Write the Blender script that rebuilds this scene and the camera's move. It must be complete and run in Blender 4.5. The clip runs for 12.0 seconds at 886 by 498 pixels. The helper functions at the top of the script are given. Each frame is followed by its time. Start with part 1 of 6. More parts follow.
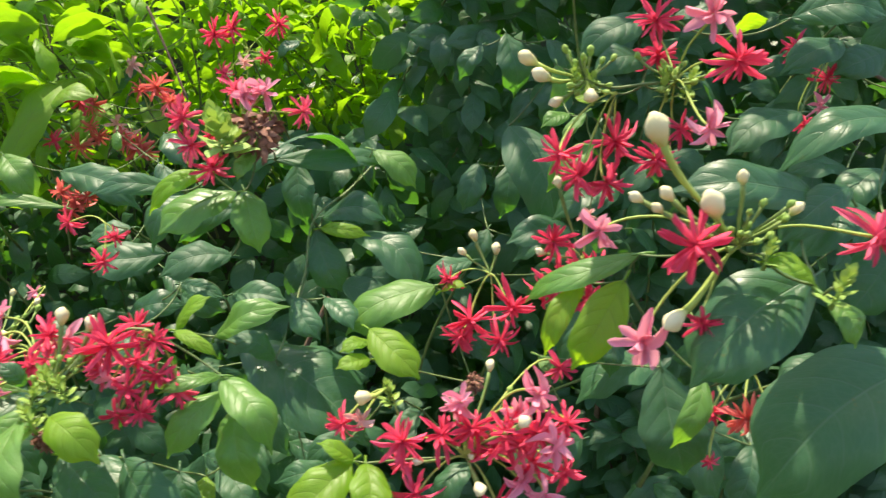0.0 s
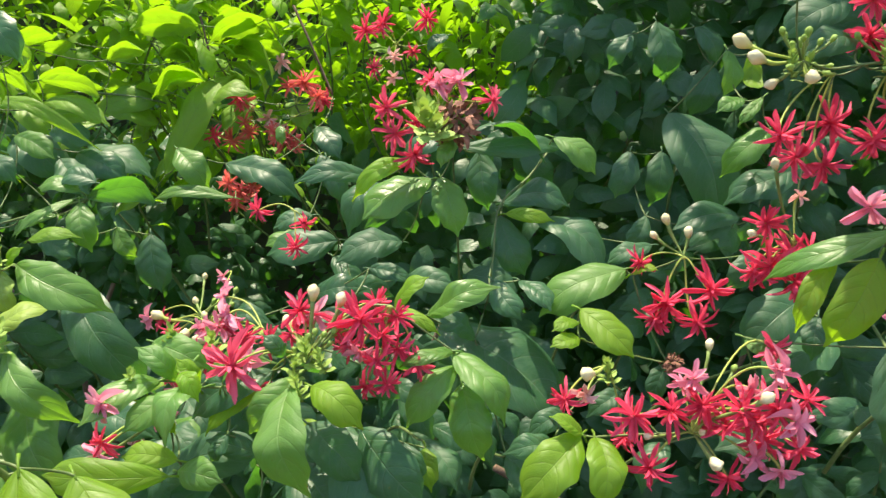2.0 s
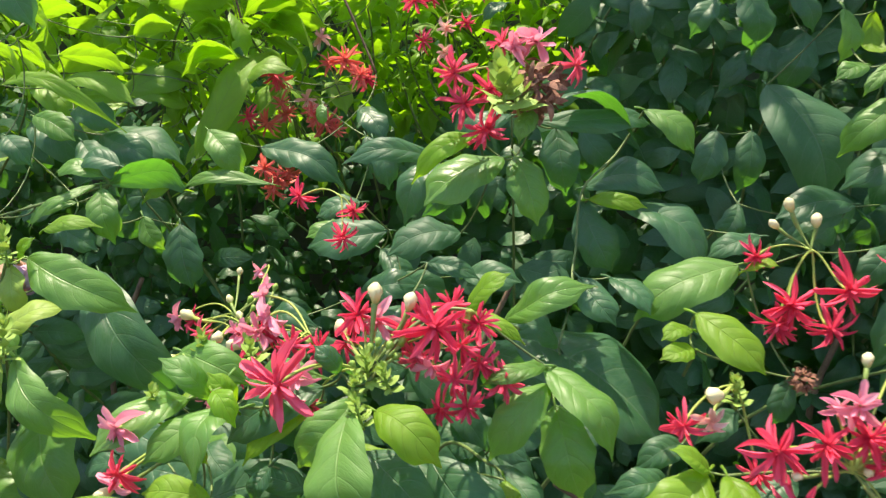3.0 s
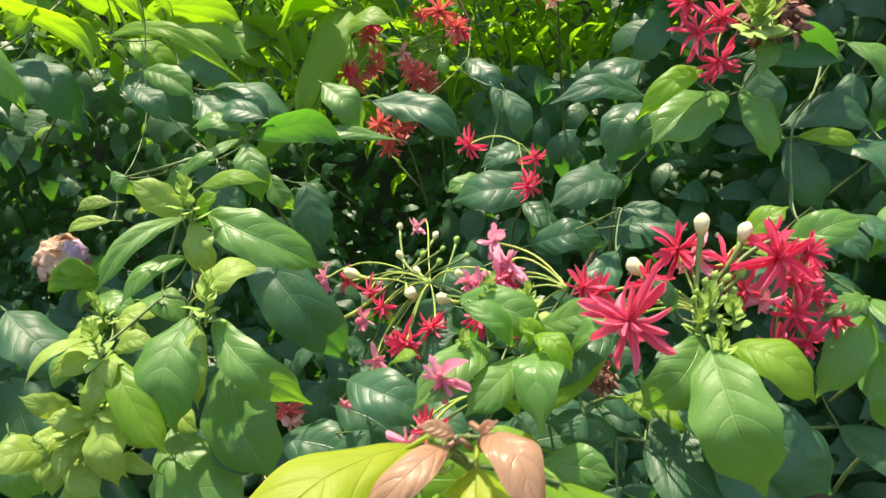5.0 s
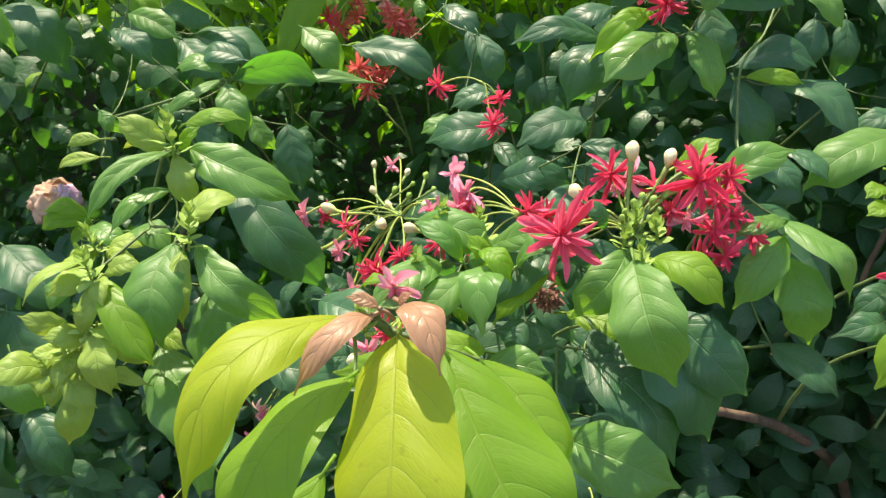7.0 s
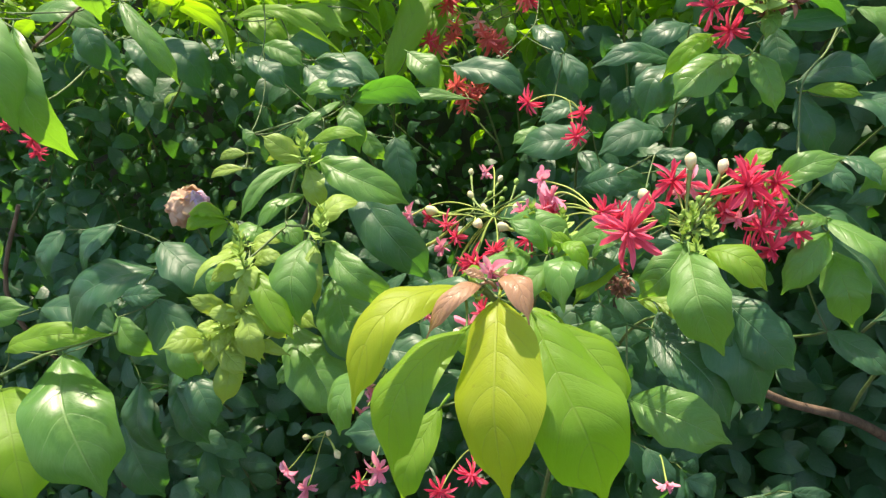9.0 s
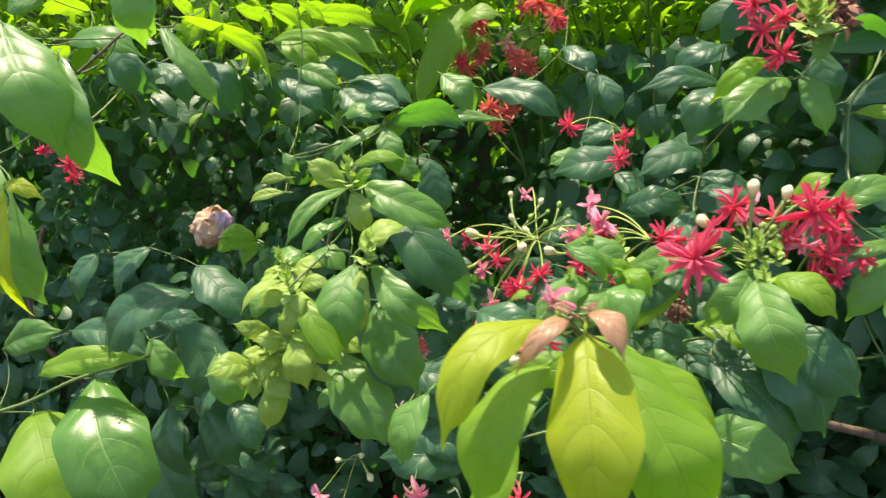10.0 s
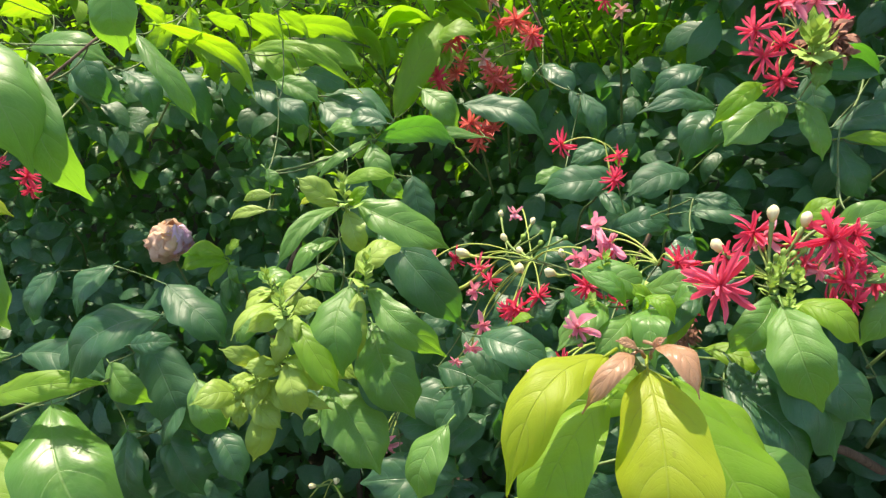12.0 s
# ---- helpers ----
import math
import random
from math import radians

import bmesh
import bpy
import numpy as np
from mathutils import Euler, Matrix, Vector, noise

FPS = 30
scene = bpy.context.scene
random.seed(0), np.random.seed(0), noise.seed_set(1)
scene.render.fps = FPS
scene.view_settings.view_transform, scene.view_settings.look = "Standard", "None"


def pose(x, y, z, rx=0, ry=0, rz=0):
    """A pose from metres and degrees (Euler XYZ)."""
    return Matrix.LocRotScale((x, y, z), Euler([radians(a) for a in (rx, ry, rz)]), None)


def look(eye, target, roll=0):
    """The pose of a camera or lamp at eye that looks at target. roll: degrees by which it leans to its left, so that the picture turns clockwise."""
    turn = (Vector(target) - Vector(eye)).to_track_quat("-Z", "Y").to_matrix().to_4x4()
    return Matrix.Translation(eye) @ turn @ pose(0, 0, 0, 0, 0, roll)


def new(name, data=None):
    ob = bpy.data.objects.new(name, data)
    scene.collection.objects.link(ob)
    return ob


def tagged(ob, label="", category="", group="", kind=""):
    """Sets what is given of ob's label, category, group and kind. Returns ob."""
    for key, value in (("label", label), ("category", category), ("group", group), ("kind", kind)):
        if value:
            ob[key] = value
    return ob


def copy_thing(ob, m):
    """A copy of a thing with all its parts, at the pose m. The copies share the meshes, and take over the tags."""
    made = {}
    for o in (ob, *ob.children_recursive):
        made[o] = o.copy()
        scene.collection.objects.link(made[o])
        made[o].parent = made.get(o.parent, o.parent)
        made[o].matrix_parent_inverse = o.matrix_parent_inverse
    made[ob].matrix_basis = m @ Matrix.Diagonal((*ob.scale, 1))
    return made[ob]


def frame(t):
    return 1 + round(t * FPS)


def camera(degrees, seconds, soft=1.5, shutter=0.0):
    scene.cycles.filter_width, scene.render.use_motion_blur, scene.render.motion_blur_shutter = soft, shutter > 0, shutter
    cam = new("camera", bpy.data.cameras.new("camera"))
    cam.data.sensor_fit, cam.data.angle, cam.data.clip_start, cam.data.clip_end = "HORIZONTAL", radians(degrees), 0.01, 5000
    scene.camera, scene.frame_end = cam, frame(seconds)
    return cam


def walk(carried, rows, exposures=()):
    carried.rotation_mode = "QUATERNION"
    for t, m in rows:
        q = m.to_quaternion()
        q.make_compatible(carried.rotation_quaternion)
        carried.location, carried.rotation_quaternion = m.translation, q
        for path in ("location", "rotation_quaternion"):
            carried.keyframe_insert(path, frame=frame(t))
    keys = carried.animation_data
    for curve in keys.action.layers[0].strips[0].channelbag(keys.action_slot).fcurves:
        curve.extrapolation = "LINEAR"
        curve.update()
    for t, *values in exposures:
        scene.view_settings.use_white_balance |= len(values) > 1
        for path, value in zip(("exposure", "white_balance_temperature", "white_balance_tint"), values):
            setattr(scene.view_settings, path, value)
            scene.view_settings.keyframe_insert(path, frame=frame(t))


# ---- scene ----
cam = camera(63.3, 12.0, soft=1.35, shutter=0.4)
PATH = [
    (0, (-0.066, -0.036, 1.321), (-0.047, 1.936, 0.986), 0.3),
    (0.5, (-0.123, -0.047, 1.317), (-0.106, 1.925, 0.984), 0.2),
    (1, (-0.15, -0.058, 1.318), (-0.177, 1.912, 0.98), -0.1),
    (1.5, (-0.179, -0.06, 1.315), (-0.268, 1.908, 0.971), -0.2),
    (2, (-0.195, -0.062, 1.313), (-0.349, 1.902, 0.967), -0.6),
    (2.5, (-0.212, -0.023, 1.303), (-0.414, 1.936, 0.951), -0.8),
    (3, (-0.244, 0.042, 1.292), (-0.476, 1.995, 0.931), -0.9),
    (3.5, (-0.281, 0.072, 1.29), (-0.511, 2.028, 0.941), -1.2),
    (3.7, (-0.311, 0.079, 1.287), (-0.543, 2.035, 0.938), -1.4),
    (5.3, (-0.473, 0.039, 1.259), (-0.567, 1.983, 0.798), -2.0),
    (5.5, (-0.472, 0.034, 1.253), (-0.55, 1.974, 0.773), -1.9),
    (6, (-0.471, 0.037, 1.236), (-0.534, 1.973, 0.737), -1.6),
    (6.5, (-0.453, 0.026, 1.244), (-0.531, 1.952, 0.71), -1.7),
    (6.7, (-0.443, 0.014, 1.25), (-0.534, 1.937, 0.707), -1.8),
    (8.3, (-0.426, -0.056, 1.261), (-0.729, 1.84, 0.7), -3.0),
    (8.5, (-0.425, -0.081, 1.256), (-0.755, 1.819, 0.725), -3.4),
    (9, (-0.429, -0.108, 1.278), (-0.79, 1.786, 0.748), -3.6),
    (9.5, (-0.428, -0.127, 1.28), (-0.806, 1.773, 0.78), -3.8),
    (10, (-0.473, -0.11, 1.291), (-0.846, 1.792, 0.799), -4.0),
    (10.5, (-0.514, -0.108, 1.298), (-0.869, 1.801, 0.82), -3.8),
    (11, (-0.525, -0.114, 1.296), (-0.847, 1.806, 0.839), -3.7),
    (11.5, (-0.526, -0.088, 1.305), (-0.793, 1.835, 0.825), -3.2),
    (12, (-0.539, -0.096, 1.3), (-0.74, 1.837, 0.828), -2.6),
]
walk(cam, [(t, look(e, g, r)) for t, e, g, r in PATH], exposures=[(0, 1.46, 7150, 13)])

# ---- world ----
world = bpy.data.worlds.new("sky")
scene.world = world
world.use_nodes = True
SUN_FROM = Vector((-0.14, 0.16, 0.97)).normalized()
sky = world.node_tree.nodes.new("ShaderNodeTexSky")
sky.sky_type, sky.sun_disc = "NISHITA", False
sky.sun_elevation = math.asin(SUN_FROM.z)
sky.sun_rotation = math.atan2(SUN_FROM.x, SUN_FROM.y) % (2 * math.pi)
background = world.node_tree.nodes["Background"]
background.inputs["Strength"].default_value = 0.138
world.node_tree.links.new(sky.outputs["Color"], background.inputs["Color"])
sun = new("sun", bpy.data.lights.new("sun", "SUN"))
sun.data.energy, sun.data.angle, sun.data.color = 3.8, radians(0.55), (1.0, 0.93, 0.76)
sun.matrix_world = look(SUN_FROM * 10, (0, 0, 0))

# ---- materials ----


def nodes_of(name):
    mat = bpy.data.materials.new(name)
    mat.use_nodes = True
    tree = mat.node_tree
    return mat, tree, tree.nodes["Principled BSDF"], tree.nodes["Material Output"]


def wire(tree, kind, sets=(), ins=()):
    """A node of that kind, with its properties and its inputs (values or sockets)."""
    node = tree.nodes.new(kind)
    for key, value in sets:
        setattr(node, key, value)
    for key, value in ins:
        if isinstance(value, bpy.types.NodeSocket):
            tree.links.new(value, node.inputs[key])
        else:
            node.inputs[key].default_value = value
    return node


def calc(tree, what, a, b=0.0, c=0.0):
    return wire(tree, "ShaderNodeMath", [("operation", what)], [(0, a), (1, b), (2, c)]).outputs[0]


def step(tree, value, low, high, to_low=0.0, to_high=1.0):
    return wire(tree, "ShaderNodeMapRange", [("interpolation_type", "SMOOTHSTEP")],
                [("Value", value), ("From Min", low), ("From Max", high), ("To Min", to_low), ("To Max", to_high)]).outputs[0]


def blend(tree, share, a, b, mode="MIX"):
    node = wire(tree, "ShaderNodeMix", [("data_type", "RGBA"), ("blend_type", mode)])
    for key, value in ((0, share), (6, a), (7, b)):
        if isinstance(value, bpy.types.NodeSocket):
            tree.links.new(value, node.inputs[key])
        else:
            node.inputs[key].default_value = value if key == 0 else (*value, 1)
    return node.outputs[2]


def leaf_material(name, dark, light, vein, glow, thin, rough, gloss=0.46, wide=0.26):
    mat, tree, shader, out = nodes_of(name)
    uv = wire(tree, "ShaderNodeUVMap").outputs[0]
    part_uv = wire(tree, "ShaderNodeSeparateXYZ", ins=[(0, uv)])
    u, v = part_uv.outputs[0], part_uv.outputs[1]
    side = calc(tree, "ABSOLUTE", calc(tree, "MULTIPLY_ADD", v, 2.0, -1.0))
    chance = wire(tree, "ShaderNodeObjectInfo").outputs["Random"]
    island = wire(tree, "ShaderNodeNewGeometry").outputs["Random Per Island"]
    where = wire(tree, "ShaderNodeTexCoord").outputs["Object"]
    mottle = wire(tree, "ShaderNodeTexNoise", ins=[("Vector", where), ("Scale", 38.0), ("Detail", 4.0)]).outputs[0]
    fine = wire(tree, "ShaderNodeTexNoise", ins=[("Vector", where), ("Scale", 900.0), ("Detail", 3.0)]).outputs[0]
    bent = calc(tree, "SUBTRACT", calc(tree, "MULTIPLY_ADD", mottle, 0.03, u), calc(tree, "MULTIPLY", calc(tree, "POWER", side, 1.5), wide))
    wave = calc(tree, "MULTIPLY", calc(tree, "PINGPONG", calc(tree, "MULTIPLY", bent, 5.5), 0.5), 2.0)
    lateral = calc(tree, "MULTIPLY", step(tree, wave, 0.015, 0.085, 1.0, 0.0), step(tree, side, 0.6, 1.0, 1.0, 0.0))
    midrib = step(tree, side, 0.008, 0.036, 1.0, 0.0)
    lines = calc(tree, "MAXIMUM", midrib, calc(tree, "MULTIPLY", lateral, 0.8))
    net_uv = wire(tree, "ShaderNodeCombineXYZ", ins=[(0, calc(tree, "MULTIPLY", bent, 34.0)), (1, calc(tree, "MULTIPLY", v, 9.0)), (2, calc(tree, "MULTIPLY", chance, 40.0))]).outputs[0]
    net = wire(tree, "ShaderNodeTexVoronoi", [("feature", "DISTANCE_TO_EDGE")], [("Vector", net_uv), ("Scale", 1.0)]).outputs["Distance"]
    mesh_veins = step(tree, net, 0.0, 0.16, 1.0, 0.0)
    tone = calc(tree, "ADD", calc(tree, "MULTIPLY", chance, 0.55), calc(tree, "MULTIPLY", mottle, 0.85))
    tone = calc(tree, "ADD", tone, calc(tree, "MULTIPLY", calc(tree, "SUBTRACT", island, 0.5), 0.25))
    base = blend(tree, calc(tree, "SUBTRACT", tone, 0.22), dark, light)
    base = blend(tree, calc(tree, "MAXIMUM", calc(tree, "MULTIPLY", lines, 0.5), calc(tree, "MULTIPLY", mesh_veins, 0.14)), base, vein)
    spots = wire(tree, "ShaderNodeTexNoise", ins=[("Vector", where), ("Scale", 160.0), ("Detail", 2.0)]).outputs[0]
    worn = calc(tree, "MULTIPLY", step(tree, spots, 0.70, 0.76), step(tree, chance, 0.45, 0.9))
    base = blend(tree, calc(tree, "MULTIPLY", worn, 0.5), base, (0.16, 0.13, 0.035))
    puff = calc(tree, "MULTIPLY", calc(tree, "POWER", wave, 0.35), step(tree, side, 0.6, 1.0, 1.0, 0.2))
    puff = calc(tree, "MULTIPLY", puff, step(tree, side, 0.0, 0.045))
    height = calc(tree, "ADD", puff, calc(tree, "MULTIPLY", fine, 0.07))
    height = calc(tree, "SUBTRACT", height, calc(tree, "MULTIPLY", mesh_veins, 0.08))
    bump = wire(tree, "ShaderNodeBump", ins=[("Strength", 0.55), ("Distance", 0.0010), ("Height", height)]).outputs[0]
    tree.links.new(base, shader.inputs["Base Color"])
    tree.links.new(bump, shader.inputs["Normal"])
    sheen = calc(tree, "MULTIPLY_ADD", calc(tree, "FRACT", calc(tree, "MULTIPLY", chance, 7.3)), 0.18, rough - 0.12)
    tree.links.new(calc(tree, "MULTIPLY_ADD", fine, 0.16, sheen), shader.inputs["Roughness"])
    shader.inputs["Specular IOR Level"].default_value = gloss
    through_it = blend(tree, calc(tree, "MULTIPLY", lines, 0.55), glow, tuple(0.62 * g for g in glow))
    through_it = blend(tree, calc(tree, "MULTIPLY", chance, 0.35), through_it, tuple(0.7 * g for g in glow))
    lucent = wire(tree, "ShaderNodeBsdfTranslucent", ins=[("Color", through_it), ("Normal", bump)])
    mixed = wire(tree, "ShaderNodeMixShader", ins=[(0, thin), (1, shader.outputs[0]), (2, lucent.outputs[0])])
    tree.links.new(mixed.outputs[0], out.inputs["Surface"])
    return mat


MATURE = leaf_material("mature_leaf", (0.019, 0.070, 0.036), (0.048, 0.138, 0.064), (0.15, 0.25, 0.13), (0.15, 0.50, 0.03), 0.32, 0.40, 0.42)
FRESH = leaf_material("fresh_leaf", (0.062, 0.175, 0.036), (0.124, 0.268, 0.056), (0.27, 0.42, 0.13), (0.30, 0.66, 0.03), 0.40, 0.37)
YOUNG = leaf_material("young_leaf", (0.130, 0.275, 0.018), (0.210, 0.375, 0.036), (0.28, 0.43, 0.08), (0.41, 0.74, 0.016), 0.55, 0.44)
YELLOW = leaf_material("yellow_green_leaf", (0.290, 0.370, 0.014), (0.390, 0.470, 0.034), (0.40, 0.48, 0.08), (0.56, 0.72, 0.010), 0.58, 0.46)
# Hedge-top leaf with the sun's brightness put into its yellow-green colours.
SUNLIT = leaf_material("sunlit_leaf", (0.125, 0.265, 0.022), (0.195, 0.360, 0.040), (0.23, 0.38, 0.07), (0.33, 0.63, 0.015), 0.50, 0.46)
PALE = leaf_material("pale_young_leaf", (0.190, 0.310, 0.045), (0.290, 0.420, 0.070), (0.36, 0.47, 0.14), (0.45, 0.60, 0.04), 0.38, 0.44)
BRONZE = leaf_material("bronze_tip_leaf", (0.330, 0.150, 0.085), (0.460, 0.270, 0.170), (0.52, 0.36, 0.24), (0.80, 0.42, 0.16), 0.38, 0.32)


def petal_material(name, base, deep, glow, thin=0.32, foot=None):
    mat, tree, shader, out = nodes_of(name)
    uv = wire(tree, "ShaderNodeUVMap").outputs[0]
    part_uv = wire(tree, "ShaderNodeSeparateXYZ", ins=[(0, uv)])
    chance = wire(tree, "ShaderNodeObjectInfo").outputs["Random"]
    stretch = wire(tree, "ShaderNodeMapping", ins=[("Vector", uv), ("Scale", (2.0, 26.0, 1.0))]).outputs[0]
    streak = wire(tree, "ShaderNodeTexNoise", ins=[("Vector", stretch), ("Scale", 1.6), ("Detail", 3.0)]).outputs[0]
    share = calc(tree, "ADD", calc(tree, "MULTIPLY", chance, 0.6), calc(tree, "MULTIPLY", streak, 0.55))
    share = calc(tree, "SUBTRACT", share, calc(tree, "MULTIPLY", part_uv.outputs[0], 0.2))
    color = blend(tree, share, base, deep)
    if foot:
        color = blend(tree, step(tree, part_uv.outputs[0], 0.05, 0.5, 1.0, 0.0), color, foot)
    bump = wire(tree, "ShaderNodeBump", ins=[("Strength", 0.5), ("Distance", 0.0005), ("Height", streak)]).outputs[0]
    tree.links.new(color, shader.inputs["Base Color"])
    tree.links.new(bump, shader.inputs["Normal"])
    shader.inputs["Roughness"].default_value = 0.55
    shader.inputs["Specular IOR Level"].default_value = 0.3
    lucent = wire(tree, "ShaderNodeBsdfTranslucent", ins=[("Color", (*glow, 1))])
    mixed = wire(tree, "ShaderNodeMixShader", ins=[(0, thin), (1, shader.outputs[0]), (2, lucent.outputs[0])])
    tree.links.new(mixed.outputs[0], out.inputs["Surface"])
    return mat


RED = petal_material("scarlet_petal", (0.86, 0.130, 0.230), (0.62, 0.020, 0.070), (0.95, 0.10, 0.20))
ROSE = petal_material("rose_red_petal", (0.84, 0.160, 0.250), (0.72, 0.060, 0.130), (0.94, 0.14, 0.24))
PINK = petal_material("pink_petal", (0.90, 0.420, 0.520), (0.80, 0.200, 0.310), (0.95, 0.40, 0.50))
BLUSH = petal_material("blush_petal", (0.85, 0.60, 0.54), (0.80, 0.36, 0.36), (0.95, 0.55, 0.45))
CORAL = petal_material("coral_petal", (0.82, 0.26, 0.22), (0.66, 0.07, 0.085), (0.92, 0.22, 0.18))
CREAM = petal_material("cream_bud", (0.80, 0.74, 0.50), (0.68, 0.62, 0.34), (0.85, 0.80, 0.45), 0.2, (0.42, 0.48, 0.16))
BUDGREEN = petal_material("green_bud", (0.36, 0.52, 0.13), (0.20, 0.34, 0.06), (0.36, 0.52, 0.07), 0.25)
STALK = petal_material("bud_stalk", (0.25, 0.34, 0.10), (0.13, 0.21, 0.05), (0.30, 0.40, 0.08), 0.12)
TUBE = petal_material("flower_tube", (0.44, 0.53, 0.13), (0.26, 0.37, 0.07), (0.46, 0.55, 0.08), 0.18)


def rough_material(name, dark, light, scale, rough=0.85, depth=0.002, stretch=(1, 1, 1)):
    mat, tree, shader, _ = nodes_of(name)
    where = wire(tree, "ShaderNodeTexCoord").outputs["Object"]
    where = wire(tree, "ShaderNodeMapping", ins=[("Vector", where), ("Scale", stretch)]).outputs[0]
    big = wire(tree, "ShaderNodeTexNoise", ins=[("Vector", where), ("Scale", scale), ("Detail", 5.0)]).outputs[0]
    small = wire(tree, "ShaderNodeTexNoise", ins=[("Vector", where), ("Scale", scale * 9), ("Detail", 5.0)]).outputs[0]
    both = calc(tree, "ADD", calc(tree, "MULTIPLY", big, 0.6), calc(tree, "MULTIPLY", small, 0.4))
    tree.links.new(blend(tree, step(tree, both, 0.3, 0.7), dark, light), shader.inputs["Base Color"])
    bump = wire(tree, "ShaderNodeBump", ins=[("Strength", 0.8), ("Distance", depth), ("Height", both)]).outputs[0]
    tree.links.new(bump, shader.inputs["Normal"])
    shader.inputs["Roughness"].default_value = rough
    return mat


WOOD = rough_material("brown_bark", (0.060, 0.036, 0.022), (0.19, 0.125, 0.080), 60, 0.9, 0.0015, (1, 1, 0.25))
GREENSTEM = rough_material("green_stem", (0.06, 0.11, 0.03), (0.15, 0.21, 0.06), 120, 0.55, 0.0004)
DRY = rough_material("dry_brown_petal", (0.10, 0.036, 0.026), (0.38, 0.19, 0.12), 150, 0.9, 0.0006)
SOIL = rough_material("leaf_litter_soil", (0.020, 0.015, 0.010), (0.065, 0.048, 0.032), 14, 0.95, 0.02)
# Dark green-grey, so the gaps in the hedge read as shade.
DARK_WALL = rough_material("dark_wall", (0.045, 0.052, 0.036), (0.115, 0.115, 0.088), 2.5, 0.9, 0.003)

# ---- ways to build ----
rng = random.Random(7)


def part(name, mesh, material, parent=None, label=""):
    if isinstance(mesh, bmesh.types.BMesh):
        data = bpy.data.meshes.new(name)
        mesh.to_mesh(data)
        mesh.free()
        mesh = data
    if material and not mesh.materials:
        mesh.materials.append(material)
    ob = new(name, mesh)
    ob.parent = parent
    return tagged(ob, label)


def mesh_of(name, verts, faces, uvs=None, smooth=True):
    mesh = bpy.data.meshes.new(name)
    mesh.from_pydata(verts, [], faces)
    if uvs:
        layer = mesh.uv_layers.new(name="UVMap")
        for loop in mesh.loops:
            layer.data[loop.index].uv = uvs[loop.vertex_index]
    if smooth:
        mesh.polygons.foreach_set("use_smooth", [True] * len(mesh.polygons))
    return mesh


def tube(verts, faces, points, r0, r1, sides=6):
    """Adds a tapered tube along points to the lists of vertices and faces."""
    start, n = len(verts), len(points)
    for i, p in enumerate(points):
        ahead = (points[min(i + 1, n - 1)] - points[max(i - 1, 0)]).normalized()
        right = ahead.cross(Vector((0.3, 0.2, 1))).normalized()
        up = right.cross(ahead)
        r = r0 + (r1 - r0) * i / (n - 1)
        for k in range(sides):
            a = 2 * math.pi * k / sides
            verts.append(tuple(p + (right * math.cos(a) + up * math.sin(a)) * r))
    for i in range(n - 1):
        for k in range(sides):
            a, b = start + i * sides + k, start + i * sides + (k + 1) % sides
            faces.append((a, b, b + sides, a + sides))
    faces.append(tuple(start + k for k in reversed(range(sides))))
    faces.append(tuple(start + (n - 1) * sides + k for k in range(sides)))


def bezier(a, b, c, d, n=8):
    return [a * (1 - t) ** 3 + b * 3 * t * (1 - t) ** 2 + c * 3 * t * t * (1 - t) + d * t ** 3 for t in (i / n for i in range(n + 1))]


